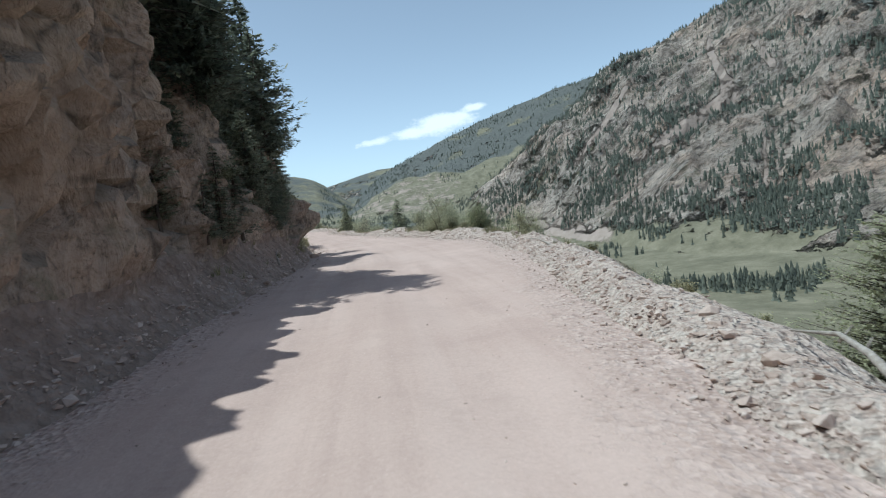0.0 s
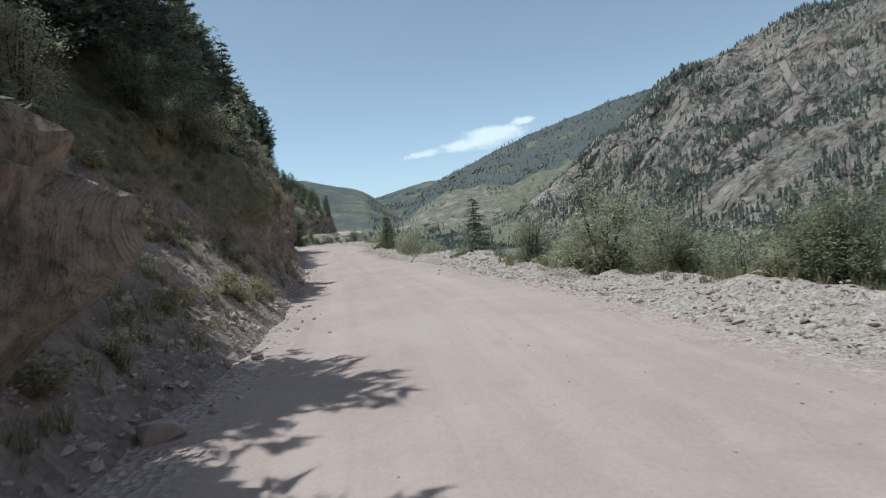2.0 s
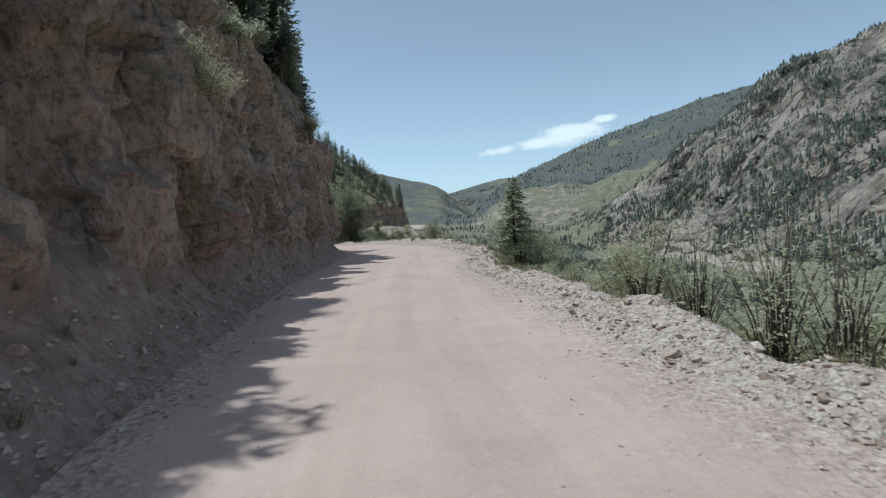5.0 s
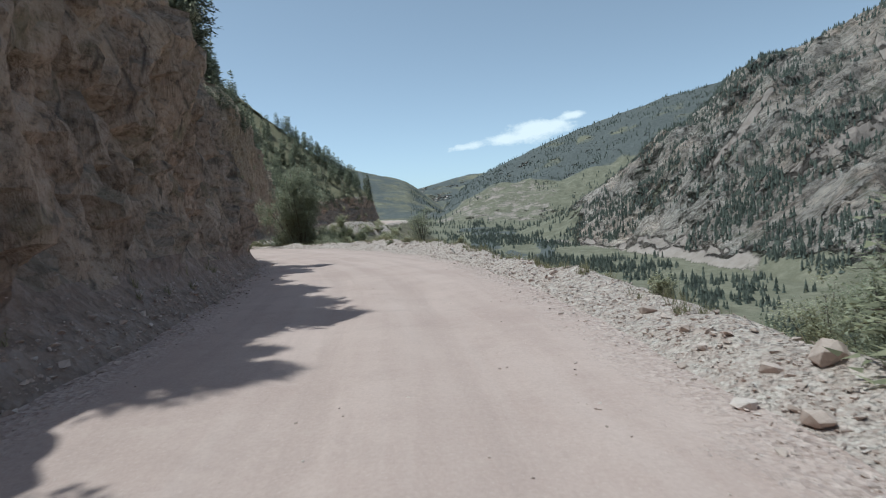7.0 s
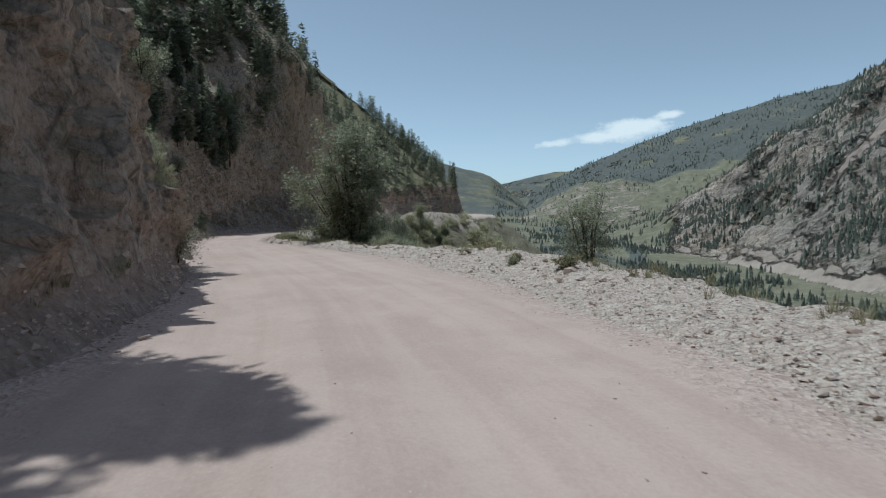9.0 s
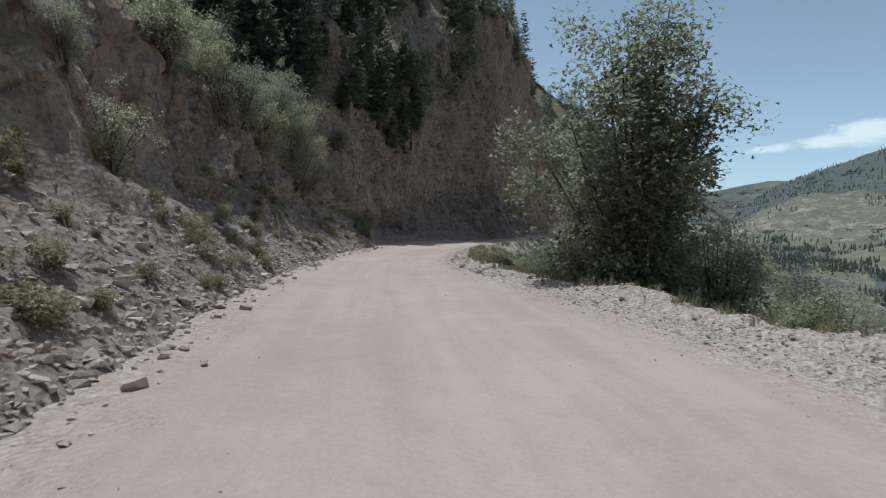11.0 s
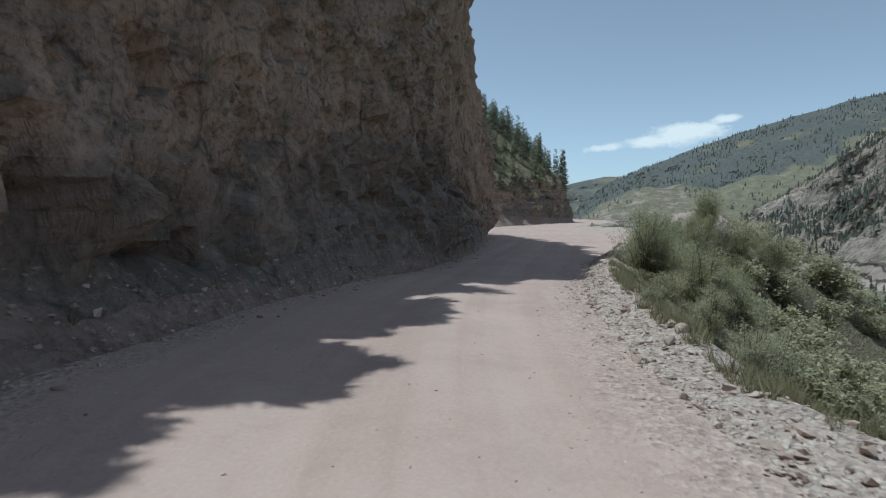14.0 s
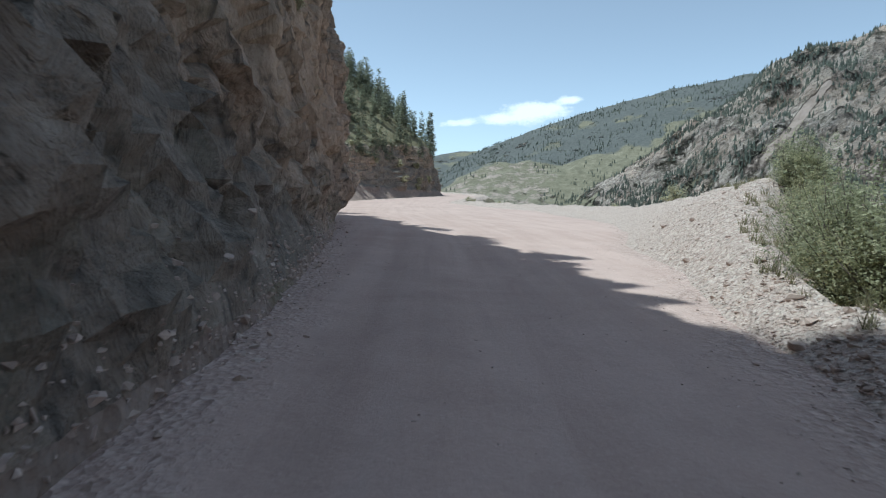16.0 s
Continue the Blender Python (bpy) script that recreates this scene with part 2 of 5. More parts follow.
def mountain_material():
    """Broken pinkish rock in tilted beds, tan scree, meadow and woods, laid out by the sheet's own attributes."""
    k = Mat("mountainside", 0.95)
    slab = k.noise(0.05, 6, 0.7, ((0.16, 0.5, 1.0), DIP))
    rough = k.noise(0.03, 9, 0.75)
    crags = k.noise(0.14, 7, 0.78, ((0.5, 0.8, 1.0), DIP))
    # Tone follows the relief: dark hollows, pale crags, shading put into the colour.
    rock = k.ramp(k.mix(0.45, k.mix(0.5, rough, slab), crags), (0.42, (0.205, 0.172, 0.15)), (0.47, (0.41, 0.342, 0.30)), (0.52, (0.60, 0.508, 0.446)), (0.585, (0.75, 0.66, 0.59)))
    hue = k.ramp(k.noise(0.011, 5, 0.65), (0.35, (0.92, 0.93, 0.90)), (0.5, (1.06, 1.03, 0.98)), (0.65, (1.18, 1.04, 0.92)))
    rock = k.mix(1.0, rock, hue, "MULTIPLY")
    brush = k.ramp(k.noise(0.16, 6, 0.75), (0.3, (0.10, 0.108, 0.07)), (0.7, (0.22, 0.215, 0.14)))
    rock = k.mix(k.ramp(k.noise(0.035, 8, 0.75), (0.54, 0.0), (0.62, 0.6)), rock, brush)
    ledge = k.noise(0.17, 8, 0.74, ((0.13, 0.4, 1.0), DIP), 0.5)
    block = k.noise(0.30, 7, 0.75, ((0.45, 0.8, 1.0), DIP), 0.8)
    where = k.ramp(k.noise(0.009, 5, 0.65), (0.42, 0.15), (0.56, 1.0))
    # Crevices painted dark and raised edges pale, as shade and sun would.
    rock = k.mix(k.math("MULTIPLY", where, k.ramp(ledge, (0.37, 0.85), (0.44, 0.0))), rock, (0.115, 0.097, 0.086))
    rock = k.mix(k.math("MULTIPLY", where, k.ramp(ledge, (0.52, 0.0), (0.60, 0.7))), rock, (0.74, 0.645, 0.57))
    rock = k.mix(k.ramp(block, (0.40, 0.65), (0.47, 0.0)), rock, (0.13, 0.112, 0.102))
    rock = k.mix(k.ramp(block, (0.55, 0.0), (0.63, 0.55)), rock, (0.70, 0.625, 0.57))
    scree = k.ramp(k.noise(0.1, 7, 0.72), (0.3, (0.30, 0.238, 0.20)), (0.7, (0.43, 0.35, 0.30)))
    meadow = k.ramp(k.noise(0.05, 8, 0.78), (0.34, (0.128, 0.117, 0.080)), (0.5, (0.19, 0.173, 0.118)), (0.68, (0.275, 0.245, 0.175)))
    # Woods kept pale and bluish-grey: distance haze put into the colour.
    woods = k.ramp(k.noise(0.11, 6, 0.75), (0.35, (0.082, 0.087, 0.085)), (0.65, (0.138, 0.140, 0.130)))
    green = k.mix(k.ramp(k.math("ADD", k.noise(0.0045, 7, 0.72), k.attr("wood")), (0.5, 0.0), (0.58, 0.92)), meadow, woods)
    f = k.math("ADD", k.attr("green"), k.math("MULTIPLY", k.math("SUBTRACT", k.noise(0.018, 9, 0.78), 0.5), 2.0))
    c = k.mix(k.ramp(f, (0.42, 0.0), (0.58, 1.0)), rock, green)
    g = k.math("ADD", k.attr("scree"), k.math("MULTIPLY", k.math("SUBTRACT", k.noise(0.03, 7, 0.72), 0.5), 1.2))
    c = k.mix(k.ramp(g, (0.45, 0.0), (0.58, 0.95)), c, scree)
    bare = k.math("SUBTRACT", 1.0, k.math("MULTIPLY", k.ramp(f, (0.42, 0.0), (0.58, 1.0)), 0.93))
    bare = k.math("MULTIPLY", bare, k.ramp(g, (0.45, 1.0), (0.58, 0.25)))
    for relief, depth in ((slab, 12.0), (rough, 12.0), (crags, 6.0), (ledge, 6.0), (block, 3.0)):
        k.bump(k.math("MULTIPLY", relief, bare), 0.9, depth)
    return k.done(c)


def stone_material():
    k = Mat("loose_stone", 0.9)
    c = k.ramp(k.math("FRACT", k.math("ADD", k.island, k.rand)), (0.0, (0.359, 0.266, 0.220)), (0.4, (0.502, 0.383, 0.323)), (0.8, (0.622, 0.493, 0.432)), (1.0, (0.728, 0.612, 0.546)))
    c = k.mix(0.35, c, k.ramp(k.noise(12, 5, 0.7), (0.3, (0.240, 0.177, 0.146)), (0.7, (0.719, 0.589, 0.507))))
    k.bump(k.noise(18, 5, 0.7), 0.6, 0.03)
    return k.done(c)


def leaf_material(name, dark, mid, light, through=0.25):
    k = Mat(name, 0.6, spec=0.3)
    c = k.ramp(k.island, (0.0, dark), (0.5, mid), (1.0, light))
    c = k.mix(1.0, c, k.ramp(k.rand, (0.0, (0.62, 0.66, 0.62)), (0.45, (0.95, 0.97, 0.95)), (1.0, (1.14, 1.1, 1.02))), "MULTIPLY")
    k.put(k.b.inputs["Base Color"], c)
    tr = k.t.nodes.new("ShaderNodeBsdfTranslucent")
    k.put(tr.inputs["Color"], c)
    mx = k.t.nodes.new("ShaderNodeMixShader")
    mx.inputs[0].default_value = through
    k.t.links.new(k.b.outputs[0], mx.inputs[1])
    k.t.links.new(tr.outputs[0], mx.inputs[2])
    k.t.links.new(mx.outputs[0], k.t.nodes["Material Output"].inputs[0])
    return k.m


def bark_material():
    k = Mat("bark", 0.95)
    n = k.noise(14, 5, 0.7, (1, 1, 0.2))
    k.bump(n, 0.7, 0.03)
    return k.done(k.ramp(n, (0.3, (0.055, 0.042, 0.033)), (0.7, (0.17, 0.14, 0.115))))


def deadwood_material():
    k = Mat("weathered_wood", 0.9)
    n = k.noise(20, 5, 0.7, (1, 1, 0.3))
    k.bump(n, 0.6, 0.01)
    return k.done(k.ramp(n, (0.3, (0.25, 0.21, 0.18)), (0.7, (0.5, 0.45, 0.4))))


DEADWOOD = deadwood_material()
ROCK, SOIL, ROAD, GROUND, MOUNTAIN, STONE, BARK = (rock_material(), slope_material(), road_material(), ground_material(),
                                                    mountain_material(), stone_material(), bark_material())
NEEDLE = leaf_material("needles", (0.135, 0.145, 0.112), (0.24, 0.255, 0.19), (0.38, 0.39, 0.30), 0.55)
SPRUCE = leaf_material("young_needles", (0.20, 0.205, 0.14), (0.345, 0.355, 0.24), (0.50, 0.50, 0.355), 0.55)
LEAF = leaf_material("leaves", (0.245, 0.237, 0.157), (0.425, 0.405, 0.28), (0.65, 0.62, 0.465), 0.55)
# FARTREE is lightened and greyed to hold the haze of distance.
FARTREE = leaf_material("far_needles", (0.118, 0.128, 0.106), (0.18, 0.19, 0.154), (0.255, 0.262, 0.212), 0.3)
WILLOW_LEAF = leaf_material("willow_leaves", (0.24, 0.24, 0.135), (0.41, 0.40, 0.25), (0.62, 0.59, 0.40), 0.55)
GRASS = leaf_material("dry_grass", (0.19, 0.17, 0.095), (0.33, 0.29, 0.17), (0.50, 0.43, 0.28), 0.45)


# ---- the road's line: s metres along it, d metres to its left ----
LINE = [(4.6, -32, 1.3), (0, 0, 1.09), (-1.45, 9.99, 1.0), (-2.99, 19.71, 0.82), (-5.02, 28.99, 0.6), (-7.56, 37.85, 0.41), (-10.38, 46.61, 0.3),
        (-13.2, 55.59, 0.22), (-15.86, 64.85, 0.12), (-18.45, 74.09, -0.03), (-21.77, 82.76, -0.16), (-26.26, 90.3, -0.29),
        (-31.77, 97.04, -0.4), (-37.88, 103.55, -0.49), (-43.83, 110.5, -0.61), (-48.66, 118.51, -0.7), (-52.01, 127.39, -0.78),
        (-53.8, 136.62, -0.91), (-57.0, 157.0, -0.95), (-63.0, 179, -1.2), (-68.5, 212, -1.3), (-66.5, 240, -1.0), (-66.5, 262, -0.9), (-80, 290, -0.6), (-120, 318, 0)]


def spline(points, step=0.25):
    p = [np.array(q, float) for q in points]
    p = [2 * p[0] - p[1]] + p + [2 * p[-1] - p[-2]]
    out = []
    for i in range(1, len(p) - 2):
        for f in np.arange(0, 1, 0.02):
            a, b, c, d = p[i - 1], p[i], p[i + 1], p[i + 2]
            out.append(0.5 * (2 * b + (c - a) * f + (2 * a - 5 * b + 4 * c - d) * f * f + (3 * b - a - 3 * c + d) * f ** 3))
    out = np.array(out)
    s = np.concatenate([[0], np.cumsum(np.linalg.norm(np.diff(out[:, :2], axis=0), axis=1))])
    return s, out


_s, _p = spline(LINE)
_s = _s - _s[np.argmin(np.hypot(_p[:, 0], _p[:, 1]))]      # s = 0 where the walk starts
S_GRID = np.arange(_s[0], _s[-1], 0.25)
P_GRID = np.stack([np.interp(S_GRID, _s, _p[:, i]) for i in range(3)], 1)
_t = np.gradient(P_GRID[:, :2], axis=0)
_t = np.stack([np.convolve(np.pad(_t[:, i], 20, "edge"), np.ones(41) / 41, "valid") for i in range(2)], 1)
T_GRID = _t / np.linalg.norm(_t, axis=1)[:, None]


def on_line(s):
    """The road's middle at s, and the unit vector to its left."""
    x, y, z = (np.interp(s, S_GRID, P_GRID[:, i]) for i in range(3))
    tx, ty = np.interp(s, S_GRID, T_GRID[:, 0]), np.interp(s, S_GRID, T_GRID[:, 1])
    return x, y, z, -ty, tx


def xy(s, d):
    x, y, z, lx, ly = on_line(s)
    return x + lx * d, y + ly * d


# stations along the uphill side: s, foot, talus height, talus run per metre, cliff height, cliff lean, run of the slope above
LEFT = [(-40, 3.2, 0.7, 0.9, 8.5, 0.06, 0.9), (0, 3.1, 0.7, 0.9, 8.3, 0.06, 0.9), (5.5, 3.0, 0.7, 0.9, 7.6, 0.08, 0.9), (9.8, 2.9, 0.8, 1.0, 7.0, 0.12, 0.9), (12.5, 2.7, 0.9, 1.0, 5.5, 0.2, 0.9),
        (20, 2.2, 1.0, 0.9, 5, 0.32, 0.95), (22.2, 2.2, 0.6, 0.7, 3.4, 0.10, 1.0), (23.6, 2.1, 0.6, 0.7, 3.2, 0.10, 1.05), (24.4, 2.1, 2.2, 1.0, 3, 0.55, 1.05), (26, 2.0, 2.5, 1.0, 3, 0.6, 1.05), (33, 1.9, 4.5, 1.0, 1.2, 0.8, 1.05), (36.5, 1.9, 0.5, 0.6, 3.0, 0.10, 0.95),
        (41, 1.8, 0.5, 0.6, 1.9, 0.14, 0.9), (44, 1.8, 1.6, 1.0, 1.4, 0.7, 0.88), (48, 1.9, 1.6, 1.0, 2.6, 0.6, 0.9), (51, 2.2, 1.0, 1.0, 6.0, 0.34, 0.9),
        (58, 2.8, 0.8, 1, 8, 0.2, 0.9), (66, 3.4, 0.8, 0.9, 8.5, 0.18, 0.9), (85, 3.6, 0.6, 0.9, 8.5, 0.16, 0.9), (97, 2.3, 0.5, 0.8, 8.2, 0.15, 0.9),
        (101, 2.2, 0.4, 0.7, 7.8, 0.20, 0.9), (103.2, 2.1, 0.4, 0.7, 7.6, 0.23, 0.9), (105.4, 2.2, 0.5, 0.8, 7.4, 0.26, 0.9), (107.2, 2.3, 1.5, 1.2, 6, 0.35, 0.95), (109, 2.4, 2.4, 1.4, 6, 0.5, 0.9), (115, 2.4, 2.1, 1.4, 6, 0.45, 0.9), (119, 2.4, 1.9, 1.4, 3.8, 0.24, 0.95), (126, 2.4, 1.8, 1.4, 3.8, 0.24, 0.95), (129, 2.6, 2.0, 1.4, 5.5, 0.42, 0.9),
        (131.5, 2.8, 2.0, 1.4, 5, 0.5, 0.9), (135.5, 3.6, 1, 0.8, 11, 0.18, 0.95), (140, 3.1, 0.8, 0.7, 12, 0.16, 0.9), (143.5, 2.7, 0.7, 0.7, 12.5, 0.15, 0.9), (147, 2.1, 2.6, 0.34, 14, 0.10, 0.85), (152, 1.8, 3.8, 0.34, 16, 0.05, 0.85), (156, 1.9, 3.0, 0.36, 17, 0.05, 0.85), (160, 2.3, 1.3, 0.5, 18.5, 0.06, 0.85), (166, 2.9, 0.6, 0.6, 16, 0.07, 0.9), (180, 4.2, 0.5, 0.6, 14, 0.12, 1.0),
        (190, 5.5, 1, 1, 9, 0.35, 1.15), (215, 7, 2, 1.2, 5, 0.5, 1.3), (250, 4.5, 1, 1, 8, 0.25, 1.3), (266, 3.4, 0.8, 1, 9, 0.2, 1.2), (340, 3.5, 0.8, 1, 8, 0.3, 1.2)]
# stations along the downhill side: s, foot of the berm, berm height, berm width
RIGHT = [(-40, -2.1, 0.2, 1.0), (3, -2.0, 0.2, 0.75), (7, -2.6, 0.22, 0.85), (13, -3.7, 0.22, 1.1), (20, -4.3, 0.22, 1.2), (28, -3.9, 0.25, 1.4), (36, -3.5, 0.25, 1.2), (41, -3.45, 0.3, 1.7), (45, -3.3, 0.28, 1.4), (50, -2.5, 0.22, 1.0),
         (58, -2.5, 0.2, 1.0), (66, -2.0, 0.17, 1.0), (71, -2.75, 0.2, 0.95), (76, -3.0, 0.22, 1.2), (84, -3.3, 0.24, 1.2), (91, -3.9, 0.3, 2.0), (98, -4.4, 0.4, 3.0), (105, -4.8, 0.34, 2.6), (111, -4.0, 0.2, 1.5), (124, -2.0, 0.12, 1.0), (133, -1.9, 0.12, 0.9), (145, -2.5, 0.18, 1.0),
         (152, -3.0, 0.3, 0.9), (156, -3.6, 0.35, 0.9), (158, -4.1, 0.5, 1.1), (160.5, -4.9, 1.0, 1.6), (163.5, -5.4, 1.8, 3.0), (166, -5.8, 2.0, 4.2), (172, -8.5, 1.7, 4.5), (182, -12, 0.9, 3.5), (200, -13, 0.6, 3), (225, -6, 0.3, 2), (260, -4.5, 0.3, 1.5), (340, -4.5, 0.3, 1.5)]
LEFT, RIGHT = np.array(LEFT), np.array(RIGHT)


def left(s, i):
    return np.interp(s, LEFT[:, 0], LEFT[:, i])


def right(s, i):
    return np.interp(s, RIGHT[:, 0], RIGHT[:, i])


def fbm(x, y, z, scale, octaves=4):
    return noise.fractal(Vector((x * scale, y * scale, z * scale)), 0.8, 2.1, octaves, noise_basis="PERLIN_ORIGINAL")


def grid_mesh(name, pts, material, smooth=True, **attrs):
    """A sheet from an array of rows of points."""
    n, m = pts.shape[:2]
    i = np.arange(n * m).reshape(n, m)
    q = np.stack([i[:-1, :-1], i[1:, :-1], i[1:, 1:], i[:-1, 1:]], -1).reshape(-1, 4)
    me = bpy.data.meshes.new(name)
    me.from_pydata(pts.reshape(-1, 3).tolist(), [], q.tolist())
    me.materials.append(material)
    me.polygons.foreach_set("use_smooth", np.full(len(q), smooth))
    for key, values in attrs.items():
        me.attributes.new(key, "FLOAT", "POINT").data.foreach_set("value", np.asarray(values, np.float32).ravel())
    me.update()
    return new(name, me)


def uphill(s, h):
    """The uphill side at s, at the height h over the road: its d before any roughness, and how steep it is there (1 for cliff)."""
    foot, ht, tr, hc, lean, run = (left(s, i) for i in range(1, 7))
    d = foot + np.minimum(h, ht) * tr + np.clip(h - ht, 0, hc) * lean + np.maximum(h - ht - hc, 0) * run
    return d


def cliffness(s, h):
    ht, hc, lean = left(s, 2), left(s, 4), left(s, 5)
    k = np.clip((h - ht * np.interp(s, (135, 141, 176, 180), (1, 0, 0, 1))) / 0.8, 0, 1) * np.clip((ht + hc - h) / 1.5 + 0.5, 0, 1)
    return k * np.clip(1.35 - lean * 1.6, 0.1, 1) * np.interp(s, (32, 36, 45, 49), (1, 0.45, 0.45, 1))


def facets(p, amp, tilt):
    """Broken rock: each cell of a Voronoi pattern is a block of its own depth, its face tilted its own way."""
    near, cells = noise.voronoi(p)
    c = cells[0]
    r = noise.cell_vector(c * 5.37 + Vector((11.3, 4.1, 7.7)))
    return amp * ((r.x - 0.5) * 2 + tilt * ((p - c).dot(Vector((r.y - 0.5, r.z - 0.5, r.x - 0.5)) * 2)) - 0.35 * max(0, 0.12 - (near[1] - near[0])) / 0.12)


def hill_point(s, h):
    """A rough point of the uphill side."""
    x, y, z, lx, ly = on_line(s)
    d = float(uphill(s, h))
    k = float(cliffness(s, h))
    px, py, pz = x + lx * d, y + ly * d, z + h
    out = (1 - k) * min(1, h / 2.0) * (1.0 * fbm(px, py, pz, 0.13, 3) + 0.55 * fbm(px, py, pz * 0.5, 0.6, 3) + 0.12 * fbm(px, py, pz, 2.0, 2) + 0.45 * (0.35 - abs(fbm(s, h * 0.22, 4.0, 0.42, 3))))
    if k > 0.02:
        q = Vector((px, py, pz * 0.42 + 0.22 * px))
        q += Vector((fbm(px, py, pz, 0.5, 2), fbm(py, pz, px, 0.5, 2), 0)) * 0.25
        w = float(np.interp(s, (138, 146, 164, 172), (0, 1, 1, 0)))
        if w > 0:       # beds that dip along the road
            u = Vector(((s - h) * 0.32, (s + h) * 0.71, d * 0.8)) + Vector((fbm(px, py, pz, 0.4, 2), fbm(py, pz, px, 0.4, 2), 0)) * 0.35
            smooth = 1 - 0.45 * float(np.interp(s, (153, 158, 170, 174), (0, 1, 1, 0))) * min(1, max(0, h - 2.5))
            out += smooth * w * k * (facets(u * 0.35, 0.24, 1.0) + facets(u * 0.9, 0.22, 1.1) + facets(u * 2.2, 0.17, 1.2) + facets(u * 5.0, 0.07, 1.2) + 0.05 * fbm(px, py, pz, 3.0, 2))
            k *= 1 - w
        out += (k + w * cliffness(s, h)) * 0.9 * fbm(px, py, pz * 0.6, 0.12, 3) + k * (facets(q * 0.3, 0.46, 1.3) + facets(q * 0.8, 0.32, 1.4) + facets(q * 2.0, 0.2, 1.4) + facets(q * 4.4, 0.07, 1.4) + 0.06 * fbm(px, py, pz, 3.0, 2))
    out *= min(1.0, 0.25 + h / 2)
    d2 = d - out
    return x + lx * d2, y + ly * d2, pz + 0.12 * (1 - k) * fbm(px, py, 3.0, 1.4, 2)


def build_hill():
    ss = np.concatenate([np.arange(-30, -4, 0.8), np.arange(-4, 185, 0.2), np.arange(185, 330, 0.8)])
    hh = np.concatenate([[-0.6], np.arange(0, 11, 0.19), np.arange(11, 20, 0.35), np.arange(20, 62, 1.8)])
    pts = np.array([[hill_point(s, h) for h in hh] for s in ss])
    green = np.array([[np.clip((h - left(s, 2)) / 5 + 0.12 + 0.75 * np.interp(s, (31, 35, 46, 51), (0, 1, 1, 0)) * min(1, max(0, h - 1.2) / 3), 0.1, 0.9) for h in hh] for s in ss])
    # Height up to which the cliff is painted darker, for rock and shade.
    dark_top = np.interp(ss, (118, 126, 136, 146, 152, 156, 160, 165, 170, 225, 240, 275, 290), (0, 0.8, 1.8, 3.8, 4.4, 3.1, 1.7, 0, 0, 0, 6, 6, 0))
    shaded_rock = np.array([[np.clip(0.5 + (c - h) / 1.4 + 0.4 * fbm(*p, 0.4, 3), 0, 1) if c > 0 else 0.0 for h, p in zip(hh, row)] for c, row in zip(dark_top, pts)])
    # Stretches whose upper face gets the ochre with bounced light in it.
    faces = np.interp(ss, (-8, -2, 7, 11, 151, 154, 170, 175), (1, 1, 1, 0, 0, 1, 1, 0))
    ochre = np.array([[w * np.clip((h - max(c, 1.6)) / 1.2 + 0.8 * fbm(*p, 0.3, 3), 0, 1) if w > 0 else 0.0 for h, p in zip(hh, row)] for c, w, row in zip(dark_top, faces, pts)])
    hill = grid_mesh("hillside_cliff", pts, ROCK, green=green, shaded_rock=shaded_rock, ochre=ochre)
    hill.data.materials.append(SOIL)
    n = len(hh) - 1
    idx = []
    for a, s in enumerate(ss[:-1]):
        for b in range(n):
            k = float(cliffness(s, hh[b] + 0.1)) + 0.35 * fbm(*pts[a, b], 0.35, 2) - 0.45 * float(np.interp(s, (31, 35, 46, 51), (0, 1, 1, 0))) * min(1, hh[b] / 3)
            k += 0.6 * float(np.interp(s, (133, 137, 176, 180), (0, 1, 1, 0))) * min(1, hh[b] / 0.7)
            k -= 0.8 * float(np.interp(s, (33, 36, 45, 49), (0, 1, 1, 0)))
            idx.append(0 if k > 0.33 else 1)
    hill.data.polygons.foreach_set("material_index", idx)
    hill.data.polygons.foreach_set("use_smooth", np.array(idx) == 1)
    tagged(hill, "brown and ochre rock cliff and steep earth bank beside the road", "cliff", kind="structure")
    return hill


def road_z(s, d):
    x, y, z, lx, ly = on_line(s)
    px, py = x + lx * d, y + ly * d
    rut = -0.035 * (math.exp(-((d - 0.9) / 0.35) ** 2) + math.exp(-((d + 0.9) / 0.35) ** 2)) + 0.02 * math.exp(-(d / 0.4) ** 2)
    return px, py, z + rut + 0.05 * fbm(px, py, 0, 0.25, 3) + 0.012 * fbm(px, py, 0, 2.0, 3)


def build_road():
    ss = np.concatenate([np.arange(-30, 190, 0.35), np.arange(190, 330, 1.0)])
    f = np.linspace(0, 1, 40)
    pts = np.array([[road_z(s, float((right(s, 1) - 0.5) * (1 - k) + (left(s, 1) + 0.5) * k)) for k in f] for s in ss])
    across = np.array([[float((right(s, 1) - 0.5) * (1 - k) + (left(s, 1) + 0.5) * k) for k in f] for s in ss])
    edge = np.array([[min(a - right(s, 1), left(s, 1) - a) for a in row] for s, row in zip(ss, across)])
    return tagged(grid_mesh("road", pts, ROAD, across=across, edge=edge, along=np.repeat(ss[:, None], len(f), 1)), "pale dusty unpaved gravel road with faint wheel tracks", "road", kind="structure")


